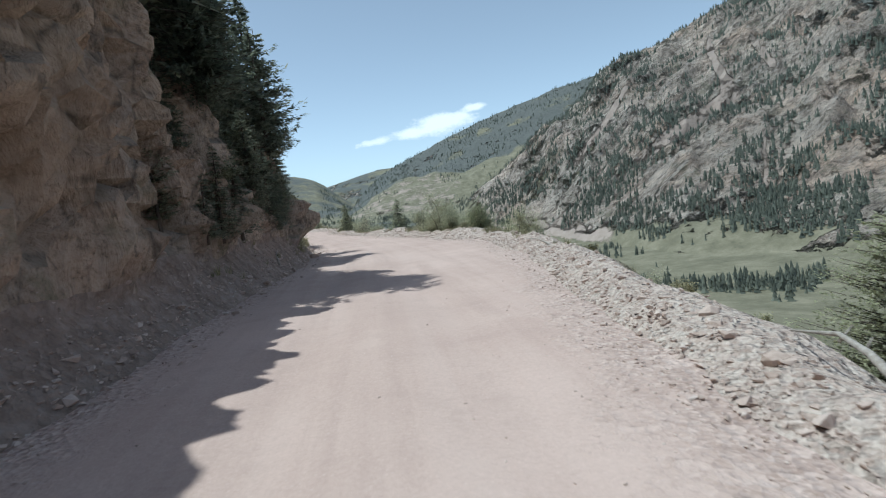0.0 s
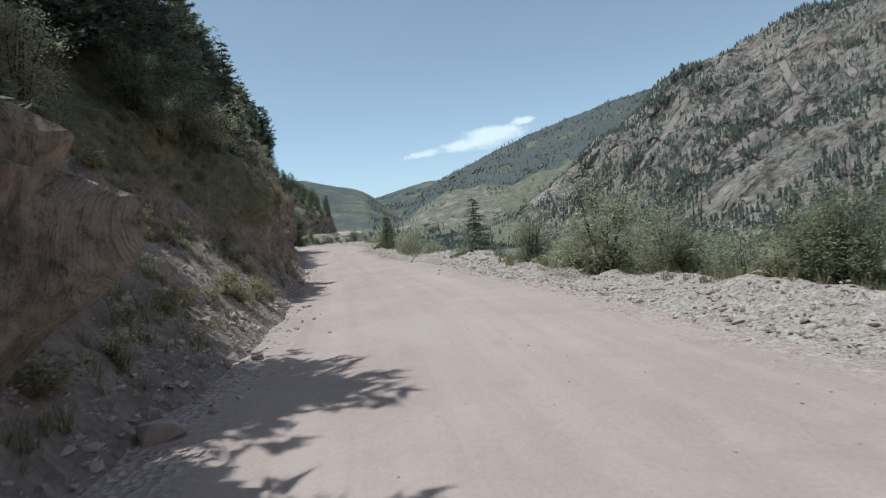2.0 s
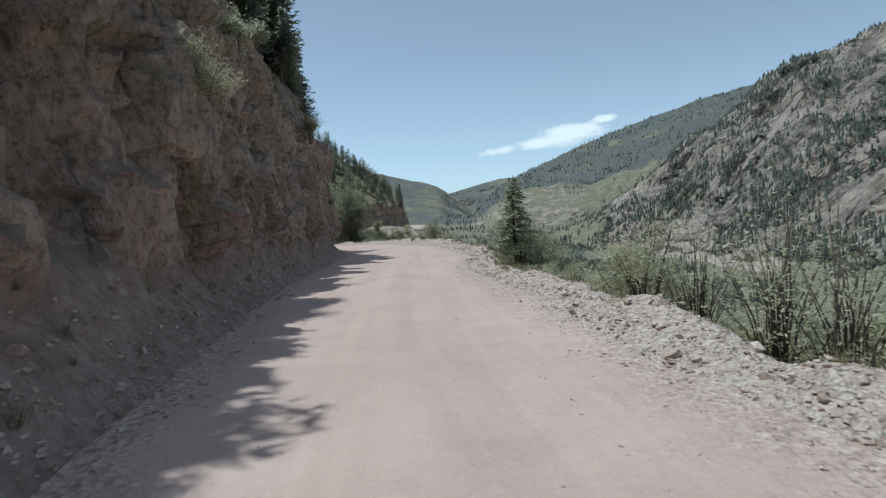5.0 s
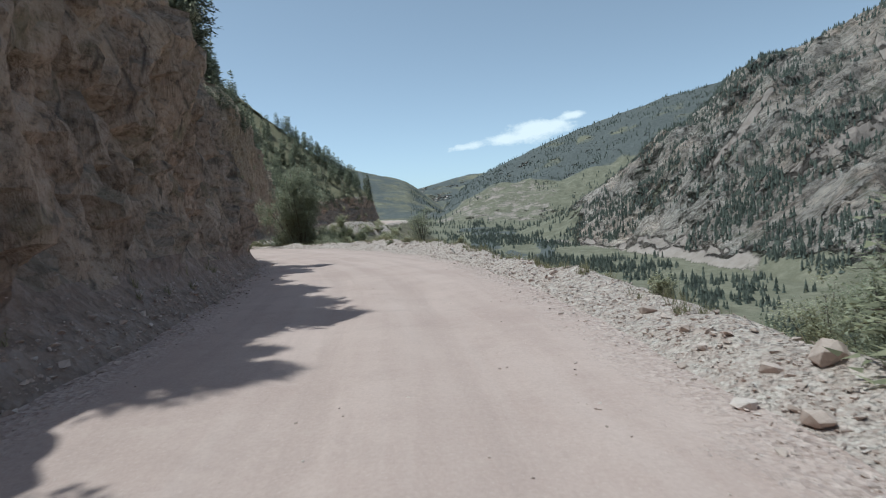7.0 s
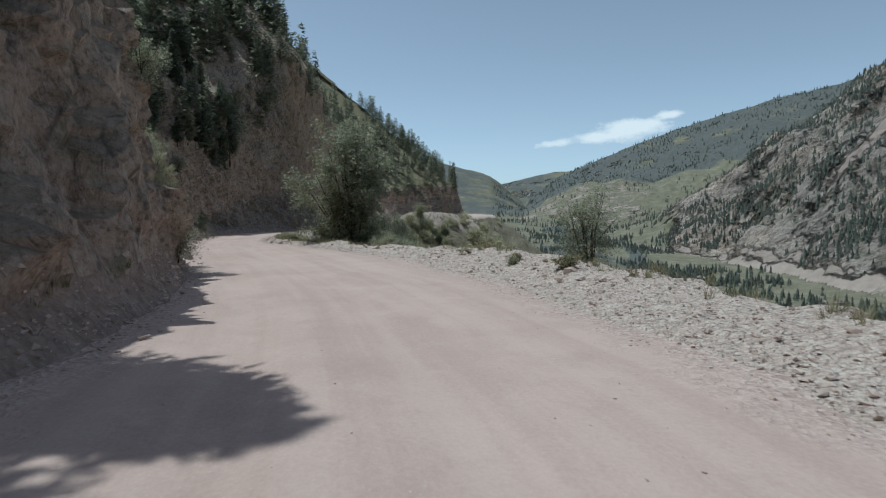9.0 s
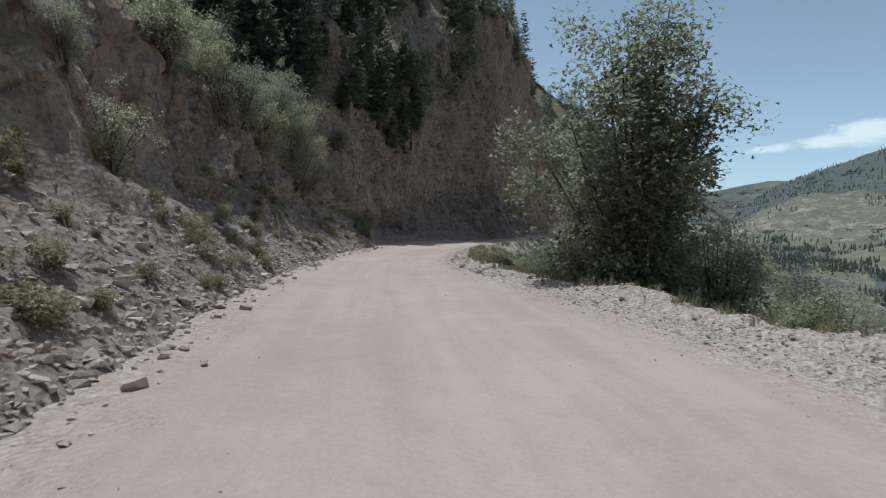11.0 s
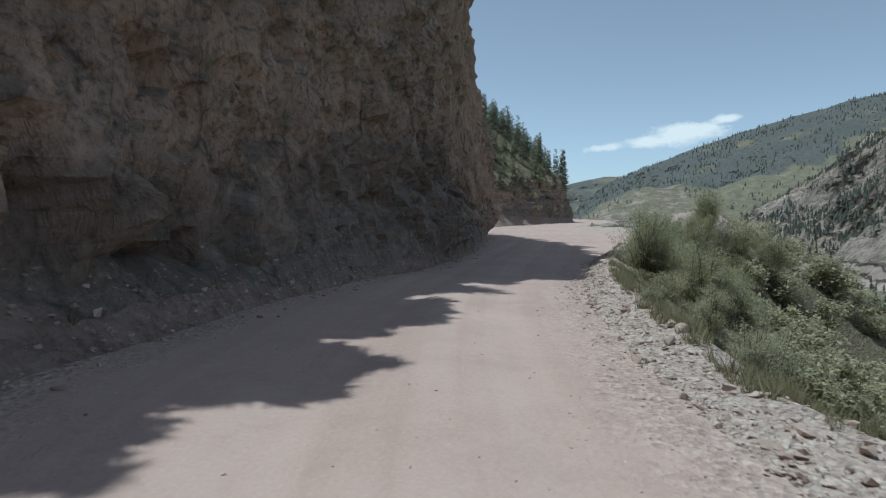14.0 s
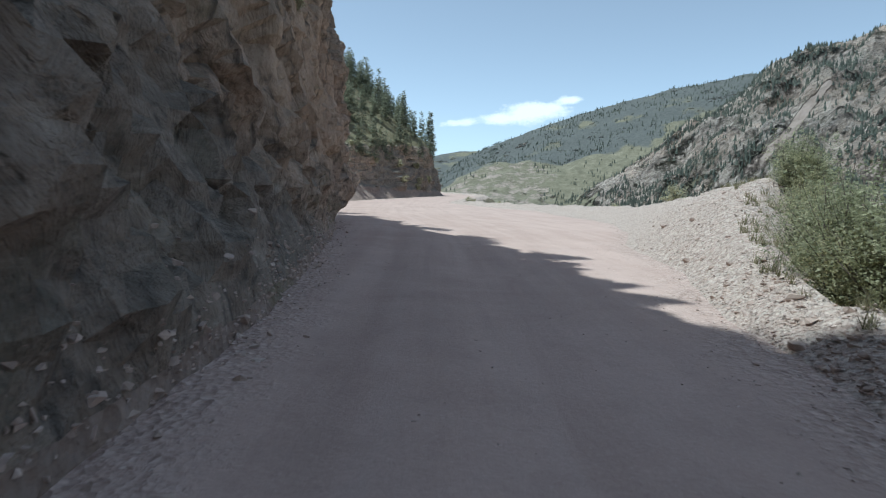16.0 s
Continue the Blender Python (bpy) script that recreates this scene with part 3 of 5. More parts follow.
def verge_point(s, e):
    """The outer side at s, e metres out from the berm's foot."""
    x, y, z, lx, ly = on_line(s)
    foot, bh, bw = right(s, 1), right(s, 2), right(s, 3)
    d = foot - e
    px, py = x + lx * d, y + ly * d
    h = bh * math.sin(min(1.0, max(0.0, e / bw)) * math.pi / 2) ** 1.3
    h *= 1 + 0.9 * fbm(px, py, 0, 0.45, 3) * min(1, 0.25 / bh)
    if e > bw:
        h -= (e - bw) * 0.78 * min(1, 0.72 + (e - bw) / 5)
    h += 0.10 * min(1, max(0, e) / 0.6) * fbm(px, py, 0, 1.6, 3) + min(1.5, max(0, e - bw) * 0.25) * fbm(px, py, 0, 0.2, 3)
    return px, py, z + h - (0.16 if e < -0.2 else 0.07 if e < -0.05 else 0.03 if e < 0.05 else 0)


def build_verge():
    ss = np.concatenate([np.arange(-30, 190, 0.4), np.arange(190, 330, 1.0)])
    ee = np.concatenate([[-0.3, -0.1], np.arange(0, 5, 0.22), np.arange(5, 14, 0.6), np.arange(14, 72, 2.0)])
    pts = np.array([[verge_point(s, e) for e in ee] for s in ss])
    green = np.array([[np.clip((e - right(s, 3) * 1.0) / np.interp(s, (150, 156, 180, 190), (1.6, 5, 5, 1.6)), 0, 1) for e in ee] for s in ss])
    return tagged(grid_mesh("ground", pts[:, ::-1], GROUND, green=green[:, ::-1]), "gravel shoulder falling away into a grassy slope", "ground", kind="structure")


# ---- the valley and its mountains: bearing clockwise from +y round one middle ----
MIDDLE = (-25.0, 70.0)
# bearing, height angle of the skyline
NEAR_CREST = [(-8, -4.5), (-3, -3.2), (3.4, -0.9), (6.9, 1.5), (12.9, 5.2), (19.6, 10.3), (23.8, 11.8), (30, 13.3), (40, 15), (60, 16), (90, 14), (180, 9)]
BACK_RIDGE = [(-9, 0.0), (-8, 1.2), (-5.4, 3.3), (-1.4, 5.0), (4.7, 7.2), (7.9, 8.1), (13.3, 9.5), (19.6, 10.5), (24, 10.6), (30, 10.4), (60, 10), (180, 6)]
FAR_PEAK = [(-16, 0.5), (-12, 2.4), (-9, 3.1), (-6, 3.75), (-3, 3.9), (2, 3.5), (10, 2)]
LEFT_HILL = [(-40, 8), (-25, 6.5), (-18, 4.9), (-15.5, 4.3), (-12.4, 3.4), (-10.5, 1.9), (-9, 0.7), (-7, -0.6), (0, -2)]


def tab(table, a):
    return float(np.interp(a, [r[0] for r in table], [r[1] for r in table]))


def rise(r, foot, crest, top, base, back=0.5):
    if r <= foot:
        return base - 5
    if r < crest:
        f = (r - foot) / (crest - foot)
        return base + (top - base) * (0.35 * f * f * (3 - 2 * f) + 0.65 * f)
    return top - (r - crest) * back


def valley_point(a, r):
    """The valley at the bearing a, r metres off: x, y, z, and how green, wooded and scree-covered it is."""
    wood, scree = -0.13 + (0.24 if -7 < a < 3 and 480 < r < 1150 and fbm(a * 30, r * 0.5, 0, 0.012, 3) > -0.05 else 0), 0.0
    x, y = MIDDLE[0] + r * math.sin(radians(a)), MIDDLE[1] + r * math.cos(radians(a))
    upstream = max(0.0, 1 - max(0, a + 2) / 25)
    floor = -58 + upstream * max(0, r - 450) * 0.035
    z, green = floor + 4 * fbm(x, y, 0, 0.006, 3), 1.0
    if a > -12:
        foot = float(np.interp(a, [-12, -2, 6, 18, 30, 60, 180], [1010, 860, 720, 500, 370, 320, 320]))
        crest = float(np.interp(a, [-12, 3, 13, 30, 180], [1050, 930, 960, 1060, 1060]))
        top = math.tan(radians(tab(NEAR_CREST, a))) * crest + 1.5
        f = min(1, max(0, (r - foot) / (crest - foot)))
        z1 = rise(r, foot, crest, top, floor)
        amp = 46 * math.sin(math.pi * min(1, f * 0.9 + 0.05)) if f < 1 else 8
        gully = noise.ridged_multi_fractal(Vector((x * 0.0045 + 3, y * 0.0045 - y * 0.001, z1 * 0.001)), 0.9, 2.1, 5, 1.0, 2.0, noise_basis="PERLIN_ORIGINAL")
        u, w = x * 0.82 + z1 * 0.57, z1 * 0.82 - x * 0.57
        slab = 1 - abs(noise.noise(Vector((u * 0.004, y * 0.008, w * 0.045)))) * 2
        rib = 1 - abs(noise.noise(Vector((u * 0.012, y * 0.02, w * 0.11)))) * 2
        crag = noise.ridged_multi_fractal(Vector((x * 0.016, y * 0.013, 2.0)), 0.9, 2.1, 4, 1.0, 2.0, noise_basis="PERLIN_ORIGINAL")
        amp *= min(1, max(0, (top - floor - 20) / 140))
        z1 += amp * (gully - 1.1) * 0.7 + min(1, max(0, (top - floor - 20) / 110)) * min(1, max(0, f * 5 - 0.2)) * (19 * (slab - 0.4) + 6 * (rib - 0.4) + 13 * (crag - 1.0) + 8 * fbm(x, y, 0, 0.04, 3)) * (0.35 + 0.65 * min(1, (1 - f) * 12))
        if z1 > z:
            z, green = z1, (0.95 - 0.63 * min(1, max(0, (f - 0.01) / 0.07)) - (0.35 if abs(fbm(x, y, 9, 0.004, 2)) < 0.07 and f < 0.3 else 0)) if f < 1 else 0.4
            green = max(green, 0.95 - max(0, top - floor - 30) / 60)
            wood = -0.05
            fan = 0.5 + 0.9 * fbm(a * 9, r * 0.2, 2, 0.05, 3)
            scree = max(0, 1 - f / (0.10 + 0.12 * fan)) * min(1, max(0, (a + 4) / 3)) * min(1, max(0, (24 - a) / 5)) * (0.75 + 0.4 * fan)
            scree = max(scree, gully_line(a, math.degrees(math.atan2(z1, r))))
    ridges = ((BACK_RIDGE, 1300, 2300, 60, 1.0, -12), (FAR_PEAK, 3000, 4100, 60, 0.95, -17), (LEFT_HILL, 1500, 2700, 50, 1.05, -60))
    for table, foot, crest, amp, g, lo in ridges:
        if a > lo and r > foot - 10:
            top = math.tan(radians(tab(table, a))) * crest + 1.5
            f = min(1, (r - foot) / (crest - foot))
            z2 = rise(r, foot, crest, top, floor - 5) + amp * math.sin(math.pi * max(0, min(1, f))) * (0.6 * fbm(x, y, 0, 0.0022, 5)) + 6 * fbm(x, y, 5, 0.012, 3)
            if z2 > z:
                z, green, scree = z2, g - 0.2 + 0.6 * fbm(x, y, 7, 0.0022, 3), 0.0
                if table is BACK_RIDGE:
                    bare = f + 0.35 * fbm(x, y, 1, 0.004, 4) - 0.010 * (a + 8)
                    wood, green = float(np.interp(bare, (0.28, 0.42, 0.9, 1.0), (-0.16, 0.15, 0.17, 0.0))), max(green, 0.75)
                    scree = (0.48 - 0.8 * max(0, bare - 0.25)) * min(1, max(0, (9 - a) / 8))
                else:
                    wood = 0.07
    if a < -40:
        z = max(z, -60 + 190 * min(1, max(0, (r - 120) / 200)))
    if r < 90:
        z -= (90 - r) * 0.25
    return x, y, z, green, wood, scree


# gullies filled with pale scree on the near mountain: bearing, height angle, half width in degrees
GULLIES = [[(29.6, 11.8, 0.25), (31.2, 8.5, 0.35), (32.2, 6.6, 0.6), (29.5, 4.9, 0.7), (26.6, 3.4, 0.6), (24.0, 1.4, 0.4)], [(33.6, 11.2, 0.2), (35.6, 8.6, 0.3)],
           [(36.2, 3.0, 0.12), (36.6, 0.0, 0.14), (37.0, -2.6, 0.2)], [(22.5, 9.2, 0.2), (20.0, 5.6, 0.3), (17.0, 2.2, 0.35)]]


def gully_line(a, e):
    """How much of a scree gully lies at this bearing and height angle."""
    best = 0.0
    for line in GULLIES:
        for (a0, e0, w0), (a1, e1, w1) in zip(line, line[1:]):
            f = min(1, max(0, ((a - a0) * (a1 - a0) + (e - e0) * (e1 - e0)) / ((a1 - a0) ** 2 + (e1 - e0) ** 2)))
            away = math.hypot(a - a0 - f * (a1 - a0), e - e0 - f * (e1 - e0)) / (w0 + f * (w1 - w0))
            best = max(best, min(1, 1.6 - away * 0.9))
    return best


def build_valley():
    aa = np.concatenate([np.arange(-180, -26, 4), np.arange(-26, 46, 0.24), np.arange(46, 180, 3), [180.0]])
    rr = np.concatenate([[0.2], np.geomspace(4, 330, 44), np.geomspace(338, 1150, 170), np.geomspace(1170, 4700, 90)])
    all_ = np.array([[valley_point(float(a), float(r)) for r in rr] for a in aa])
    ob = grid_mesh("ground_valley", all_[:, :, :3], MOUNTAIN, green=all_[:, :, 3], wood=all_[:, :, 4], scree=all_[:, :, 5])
    rocky = (all_[:-1, :-1, 3] < 0.6) & (rr[None, :-1] < 1150)
    ob.data.polygons.foreach_set("use_smooth", ~rocky.ravel())
    return tagged(ob, "wide green valley with rocky, thinly wooded mountains", "mountains", kind="structure")



def build_cloud():
    """A thin fair-weather cloud low over the far ridge."""
    k = Mat("cloud_glow", 1.0, spec=0.0)
    t = k.t
    tex = t.nodes.new("ShaderNodeTexCoord")
    mp = t.nodes.new("ShaderNodeMapping")
    t.links.new(tex.outputs["Generated"], mp.inputs[0])
    mp.inputs["Scale"].default_value = (8.0, 1.0, 5.0)
    n = t.nodes.new("ShaderNodeTexNoise")
    n.inputs["Scale"].default_value, n.inputs["Detail"].default_value, n.inputs["Roughness"].default_value = 1.0, 9, 0.68
    t.links.new(mp.outputs[0], n.inputs["Vector"])
    attr = t.nodes.new("ShaderNodeAttribute")
    attr.attribute_name = "green"
    f = k.math("ADD", attr.outputs["Fac"], k.math("MULTIPLY", k.math("SUBTRACT", n.outputs["Fac"], 0.5), 1.6))
    alpha = k.ramp(f, (0.3, 0.0), (0.58, 0.6), (0.9, 0.95))
    # The sheet emits its white itself, in place of sunlight on a cloud.
    em = t.nodes.new("ShaderNodeEmission")
    em.inputs[0].default_value, em.inputs[1].default_value = (1, 0.97, 0.95, 1), 1.0
    tr = t.nodes.new("ShaderNodeBsdfTransparent")
    mx = t.nodes.new("ShaderNodeMixShader")
    t.links.new(alpha, mx.inputs[0])
    t.links.new(tr.outputs[0], mx.inputs[1])
    t.links.new(em.outputs[0], mx.inputs[2])
    t.links.new(mx.outputs[0], t.nodes["Material Output"].inputs[0])
    r, pts, green = 4600.0, [], []
    for v in np.linspace(0, 1, 25):
        row, g = [], []
        for u in np.linspace(0, 1, 60):
            a, e = radians(-9.0 + 16.5 * u), radians(4.6 + 5.6 * v)
            row.append((MIDDLE[0] + r * math.sin(a), MIDDLE[1] + r * math.cos(a), r * math.tan(e)))
            deg, el = -9.0 + 16.5 * u, 4.6 + 5.6 * v
            lumps = ((-6.0, 6.5, 2.4, 0.4, 0.8), (-1.8, 7.0, 2.3, 0.6, 1.0), (1.2, 7.7, 2.7, 0.95, 1.2), (2.8, 8.1, 1.6, 0.6, 1.0), (4.3, 8.75, 1.5, 0.36, 1.0))
            g.append(max(h * math.exp(-((deg - x) / w) ** 2 - ((el - y - 0.07 * (deg - x)) / q) ** 2) for x, y, w, q, h in lumps) * 1.1)
        pts.append(row)
        green.append(g)
    ob = grid_mesh("backdrop_cloud", np.array(pts), k.m, green=np.array(green))
    ob.visible_shadow = False
    return tagged(ob, "thin white fair-weather cloud over the far ridge", "cloud", kind="structure")


# ---- helpers for things ----
def empty(name, m, label, category, group="", kind=""):
    ob = new(name)
    ob.empty_display_size = 0.2
    ob.matrix_basis = m
    return tagged(ob, label, category, group, kind)


def mesh_of(name, verts, faces, material, smooth=False):
    me = bpy.data.meshes.new(name)
    me.from_pydata([tuple(v) for v in verts], [], [tuple(f) for f in faces])
    me.materials.append(material)
    if smooth:
        me.polygons.foreach_set("use_smooth", np.ones(len(me.polygons), bool))
    me.update()
    return me


def part(name, me, parent, label=""):
    ob = new(name, me)
    ob.parent = parent
    return tagged(ob, label)


def tube(path, radii, sides=7):
    """Verts and faces of a tapered tube along a path."""
    v, f = [], []
    for i, (p, r) in enumerate(zip(path, radii)):
        p = Vector(p)
        q = (Vector(path[min(i + 1, len(path) - 1)]) - Vector(path[max(i - 1, 0)])).normalized()
        a = q.orthogonal().normalized()
        b = q.cross(a)
        for k in range(sides):
            w = 2 * math.pi * k / sides
            v.append(p + (a * math.cos(w) + b * math.sin(w)) * r)
    for i in range(len(path) - 1):
        for k in range(sides):
            f.append((i * sides + k, i * sides + (k + 1) % sides, (i + 1) * sides + (k + 1) % sides, (i + 1) * sides + k))
    f.append(tuple(range(sides))[::-1])
    f.append(tuple((len(path) - 1) * sides + k for k in range(sides)))
    return v, f


def sprig(v, f, base, way, side, length, width):
    """A small four-cornered leaf."""
    i = len(v)
    mid = base + way * (length * 0.5)
    v += [base, mid + side * width, base + way * length, mid - side * width]
    f.append((i, i + 1, i + 2, i + 3))


def spike(v, f, base, way, side, length, width):
    """A small three-cornered tuft of needles."""
    i = len(v)
    v += [base + side * width, base + way * length, base - side * width]
    f.append((i, i + 1, i + 2))


def conifer_meshes(rng, height, spread, whorls, per, sprigs, pine=False, fine=1.0, needles=None, limbs=False):
    tv, tf = tube([(0, 0, -0.4), (0.02, 0.01, height * 0.3), (0.0, 0.03, height * 0.7), (0.03, 0.0, height)],
                  [height * 0.018, height * 0.015, height * 0.008, 0.01])
    v, f = [], []
    low = 0.22 if pine else 0.05
    for w in range(whorls):
        h = low + (0.985 - low) * (w + rng.random() * 0.7) / whorls
        taper = (1 - h) / (1 - low)
        reach = spread * (taper ** (0.65 if pine else 0.85) * (0.95 if not pine else min(1, 0.45 + (h - low) * 3)) + 0.04)
        for b in range(max(3, round(per * (0.5 + 0.6 * taper)))):
            a = rng.random() * 2 * math.pi
            r = reach * rng.uniform(0.42, 1.18)
            z0 = h * height
            droop = (-0.28 if not pine else 0.12) * rng.uniform(0.6, 1.4)
            out = Vector((math.cos(a), math.sin(a), 0))
            across = Vector((-out.y, out.x, 0))
            n = max(3, round(sprigs * (0.35 + 0.65 * taper)))
            if limbs:
                root, tip = Vector((0, 0, z0)), Vector((0, 0, z0)) + out * (r * 0.92) + Vector((0, 0, r * (droop + 0.16)))
                lv, lf = tube([root, root.lerp(tip, 0.55) - Vector((0, 0, 0.03 * r)), tip], [height * 0.003, height * 0.002, height * 0.0008], 3)
                tf += [tuple(i + len(tv) for i in q) for q in lf]
                tv += lv
            for k in range(n):
                g = (k + rng.random()) / n
                g = 0.15 + 0.85 * g
                p = Vector((0, 0, z0)) + out * (r * g) + Vector((0, 0, r * (droop * g + 0.16 * g * g)))
                p += across * rng.gauss(0, 0.10 * r * (1.1 - 0.5 * g)) + Vector((0, 0, rng.gauss(0, 0.05 * r)))
                way = (out * rng.uniform(0.3, 1.2) + across * rng.uniform(-0.9, 0.9) + Vector((0, 0, rng.uniform(-0.45, 0.5)))).normalized()
                side = way.cross(Vector((rng.gauss(0, 0.5), rng.gauss(0, 0.5), 1))).normalized()
                size = height * rng.uniform(0.028, 0.055)
                spike(v, f, p, way, side, size * 1.5 * fine, size * 0.33 * fine)
    return (mesh_of("conifer_trunk", tv, tf, BARK, True), mesh_of("conifer_crown", v, f, needles or NEEDLE))


def bush_meshes(rng, height, width, leaves, size, stems=7, material=None, thick=0.012, clumps=4, puff=1.0):
    """A many-stemmed shrub or small broadleaf tree: bent stems, and leaves in uneven clumps."""
    tv, tf, tips = [], [], []
    for k in range(stems):
        a, r = rng.random() * 6.283, width * 0.5 * rng.uniform(0.15, 0.9)
        top = Vector((math.cos(a) * r, math.sin(a) * r, height * (0.95 - 0.45 * (2 * r / width) ** 1.5) * rng.uniform(0.8, 1.0)))
        mid = Vector((top.x * 0.35, top.y * 0.35, top.z * 0.5)) + Vector((rng.gauss(0, 0.08), rng.gauss(0, 0.08), 0))
        t = height * thick
        v, f = tube([(rng.gauss(0, 0.05), rng.gauss(0, 0.05), -0.3), mid, top], [t, t * 0.7, t * 0.2], 5)
        o = len(tv)
        tv += v
        tf += [tuple(i + o for i in q) for q in f]
        for j in range(clumps):
            g = rng.uniform(-0.75, 1.0)
            c = mid.lerp(top, g) if g > 0 else mid * (1 + g)
            tips.append((c + Vector((max(-1.1, min(1.1, rng.gauss(0, 1))) * 0.13 * width, max(-1.1, min(1.1, rng.gauss(0, 1))) * 0.13 * width, max(-1.1, min(1.1, rng.gauss(0, 1))) * 0.07 * height)), rng.uniform(0.10, 0.22) * puff))
    v, f = [], []
    for k in range(leaves):
        c, r = tips[rng.randrange(len(tips))]
        d = Vector((rng.gauss(0, 1), rng.gauss(0, 1), rng.gauss(0, 0.8)))
        p = c + d.normalized() * (min(1.1, abs(rng.gauss(0.7, 0.3))) * r * (width * 0.5 + height * 0.5))
        if p.z < 0.05:
            p.z = rng.uniform(0.05, 0.3) * height
        way = Vector((rng.gauss(0, 1), rng.gauss(0, 1), rng.gauss(-0.1, 0.6))).normalized()
        side = way.cross(Vector((rng.gauss(0, 0.5), rng.gauss(0, 0.5), 1))).normalized()
        z = size * rng.uniform(0.6, 1.35)
        spike(v, f, p, way, side, z, z * 0.36)
    return mesh_of("bush_stems", tv, tf, BARK, True), mesh_of("bush_leaves", v, f, material or LEAF)


def hull(rng, size, count):
    """A broken stone: the hull of a few points inside a box."""
    bm = bmesh.new()
    for i in range(count):
        p = Vector((rng.uniform(-1, 1), rng.uniform(-1, 1), rng.uniform(-1, 1)))
        p *= rng.uniform(0.85, 1.0) / max(p.length, 0.75)
        bm.verts.new(Vector(p[k] * size[k] * 0.5 for k in range(3)))
    out = bmesh.ops.convex_hull(bm, input=bm.verts)
    bmesh.ops.delete(bm, geom=[g for g in out["geom_interior"] if isinstance(g, bmesh.types.BMVert)], context="VERTS")
    bm.verts.index_update()
    return bm


def stone_shape(rng, flat=0.7):
    """Verts and faces of one angular stone, about 1 across."""
    bm = hull(rng, Vector((rng.uniform(1.0, 1.5), rng.uniform(0.7, 1.05), flat * rng.uniform(0.7, 1.0))), 9)
    v, f = [tuple(q.co) for q in bm.verts], [tuple(p.index for p in q.verts) for q in bm.faces]
    bm.free()
    return np.array(v), f


def scatter_mesh(name, shapes, spots, material):
    """One joined mesh of small pieces: spots are (x, y, z, size, turn, shape)."""
    verts, faces, o = [], [], 0
    for x, y, z, size, turn, i in spots:
        v, f = shapes[i]
        c, s = math.cos(turn), math.sin(turn)
        w = np.stack([x + size * (v[:, 0] * c - v[:, 1] * s), y + size * (v[:, 0] * s + v[:, 1] * c), z + size * v[:, 2]], 1)
        verts.append(w)
        faces += [tuple(k + o for k in q) for q in f]
        o += len(v)
    me = bpy.data.meshes.new(name)
    me.from_pydata(np.concatenate(verts).tolist(), [], faces)
    me.materials.append(material)
    me.update()
    return new(name, me)


# ---- build the setting ----
build_road()
build_hill()
build_verge()
build_valley()
build_cloud()

# ---- trees and shrubs ----
rng = random.Random(7)
CONIFERS = [conifer_meshes(rng, 7.0, 1.5, 36, 10, 17, False, 0.78), conifer_meshes(rng, 8.5, 1.7, 40, 10, 17, False, 0.75), conifer_meshes(rng, 6.0, 1.6, 33, 10, 17, False, 0.8),
            conifer_meshes(rng, 8.0, 2.0, 28, 9, 21, True, 0.78), conifer_meshes(rng, 7.0, 1.9, 26, 9, 21, True, 0.8)]
YOUNG_SPRUCE = conifer_meshes(rng, 5.6, 2.5, 36, 12, 34, False, 0.55, SPRUCE, True)
WIDE_SPRUCE = conifer_meshes(rng, 5.0, 2.5, 26, 12, 32, False, 0.6, SPRUCE, True)
NEAR_CONIFERS = [conifer_meshes(rng, 7.6, 1.9, 30, 8, 34, False, 0.5, None, True), conifer_meshes(rng, 8.4, 2.0, 32, 8, 34, False, 0.48, None, True), conifer_meshes(rng, 8.0, 2.4, 20, 8, 44, True, 0.5, None, True)]
YOUNG_PINE = conifer_meshes(rng, 5.0, 2.1, 28, 11, 60, True, 0.36, SPRUCE, True)
FAR_CONIFERS = [conifer_meshes(rng, 8.0, 1.5, 20, 7, 7, False, 1.05), conifer_meshes(rng, 9.5, 1.6, 22, 7, 7, False, 1.05), conifer_meshes(rng, 7.0, 1.6, 18, 7, 7, False, 1.05),
                conifer_meshes(rng, 8.0, 1.9, 18, 7, 7, True, 1.05)]
BUSHES = [bush_meshes(rng, 2.0, 2.4, 7600, 0.05, 11, None, 0.010, 5, 0.9), bush_meshes(rng, 2.6, 2.2, 7800, 0.05, 12, None, 0.010, 5, 0.9),
          bush_meshes(rng, 1.5, 2.4, 6800, 0.05, 11, None, 0.010, 5, 0.9), bush_meshes(rng, 2.2, 1.7, 6800, 0.05, 12, None, 0.010, 5, 0.9)]
DRY_BUSHES = [bush_meshes(rng, 1.3, 1.8, 2600, 0.075, 14, GRASS, 0.007, 5, 0.9), bush_meshes(rng, 1.0, 1.7, 2400, 0.075, 14, GRASS, 0.007, 5, 0.9)]
LEDGE_BUSHES = [bush_meshes(rng, 1.6, 1.9, 1400, 0.105, 6), bush_meshes(rng, 2.0, 1.6, 1400, 0.105, 6)]
BARE_BUSH = bush_meshes(rng, 2.6, 2.0, 1300, 0.06, 34, None, 0.0045)
SAGE = [bush_meshes(rng, 1.6, 2.4, 2000, 0.14, 9, GRASS, 0.008), bush_meshes(rng, 1.8, 2.2, 2000, 0.14, 9, LEAF, 0.008)]
WILLOW = [bush_meshes(rng, 2.2, 1.9, 9500, 0.038, 32, WILLOW_LEAF, 0.005, 7, 0.55), bush_meshes(rng, 1.8, 1.7, 8500, 0.038, 30, WILLOW_LEAF, 0.005, 7, 0.55)]
BIG_BUSH = bush_meshes(rng, 9.4, 6.2, 44000, 0.125, 20, None, 0.009, 12, 0.5)
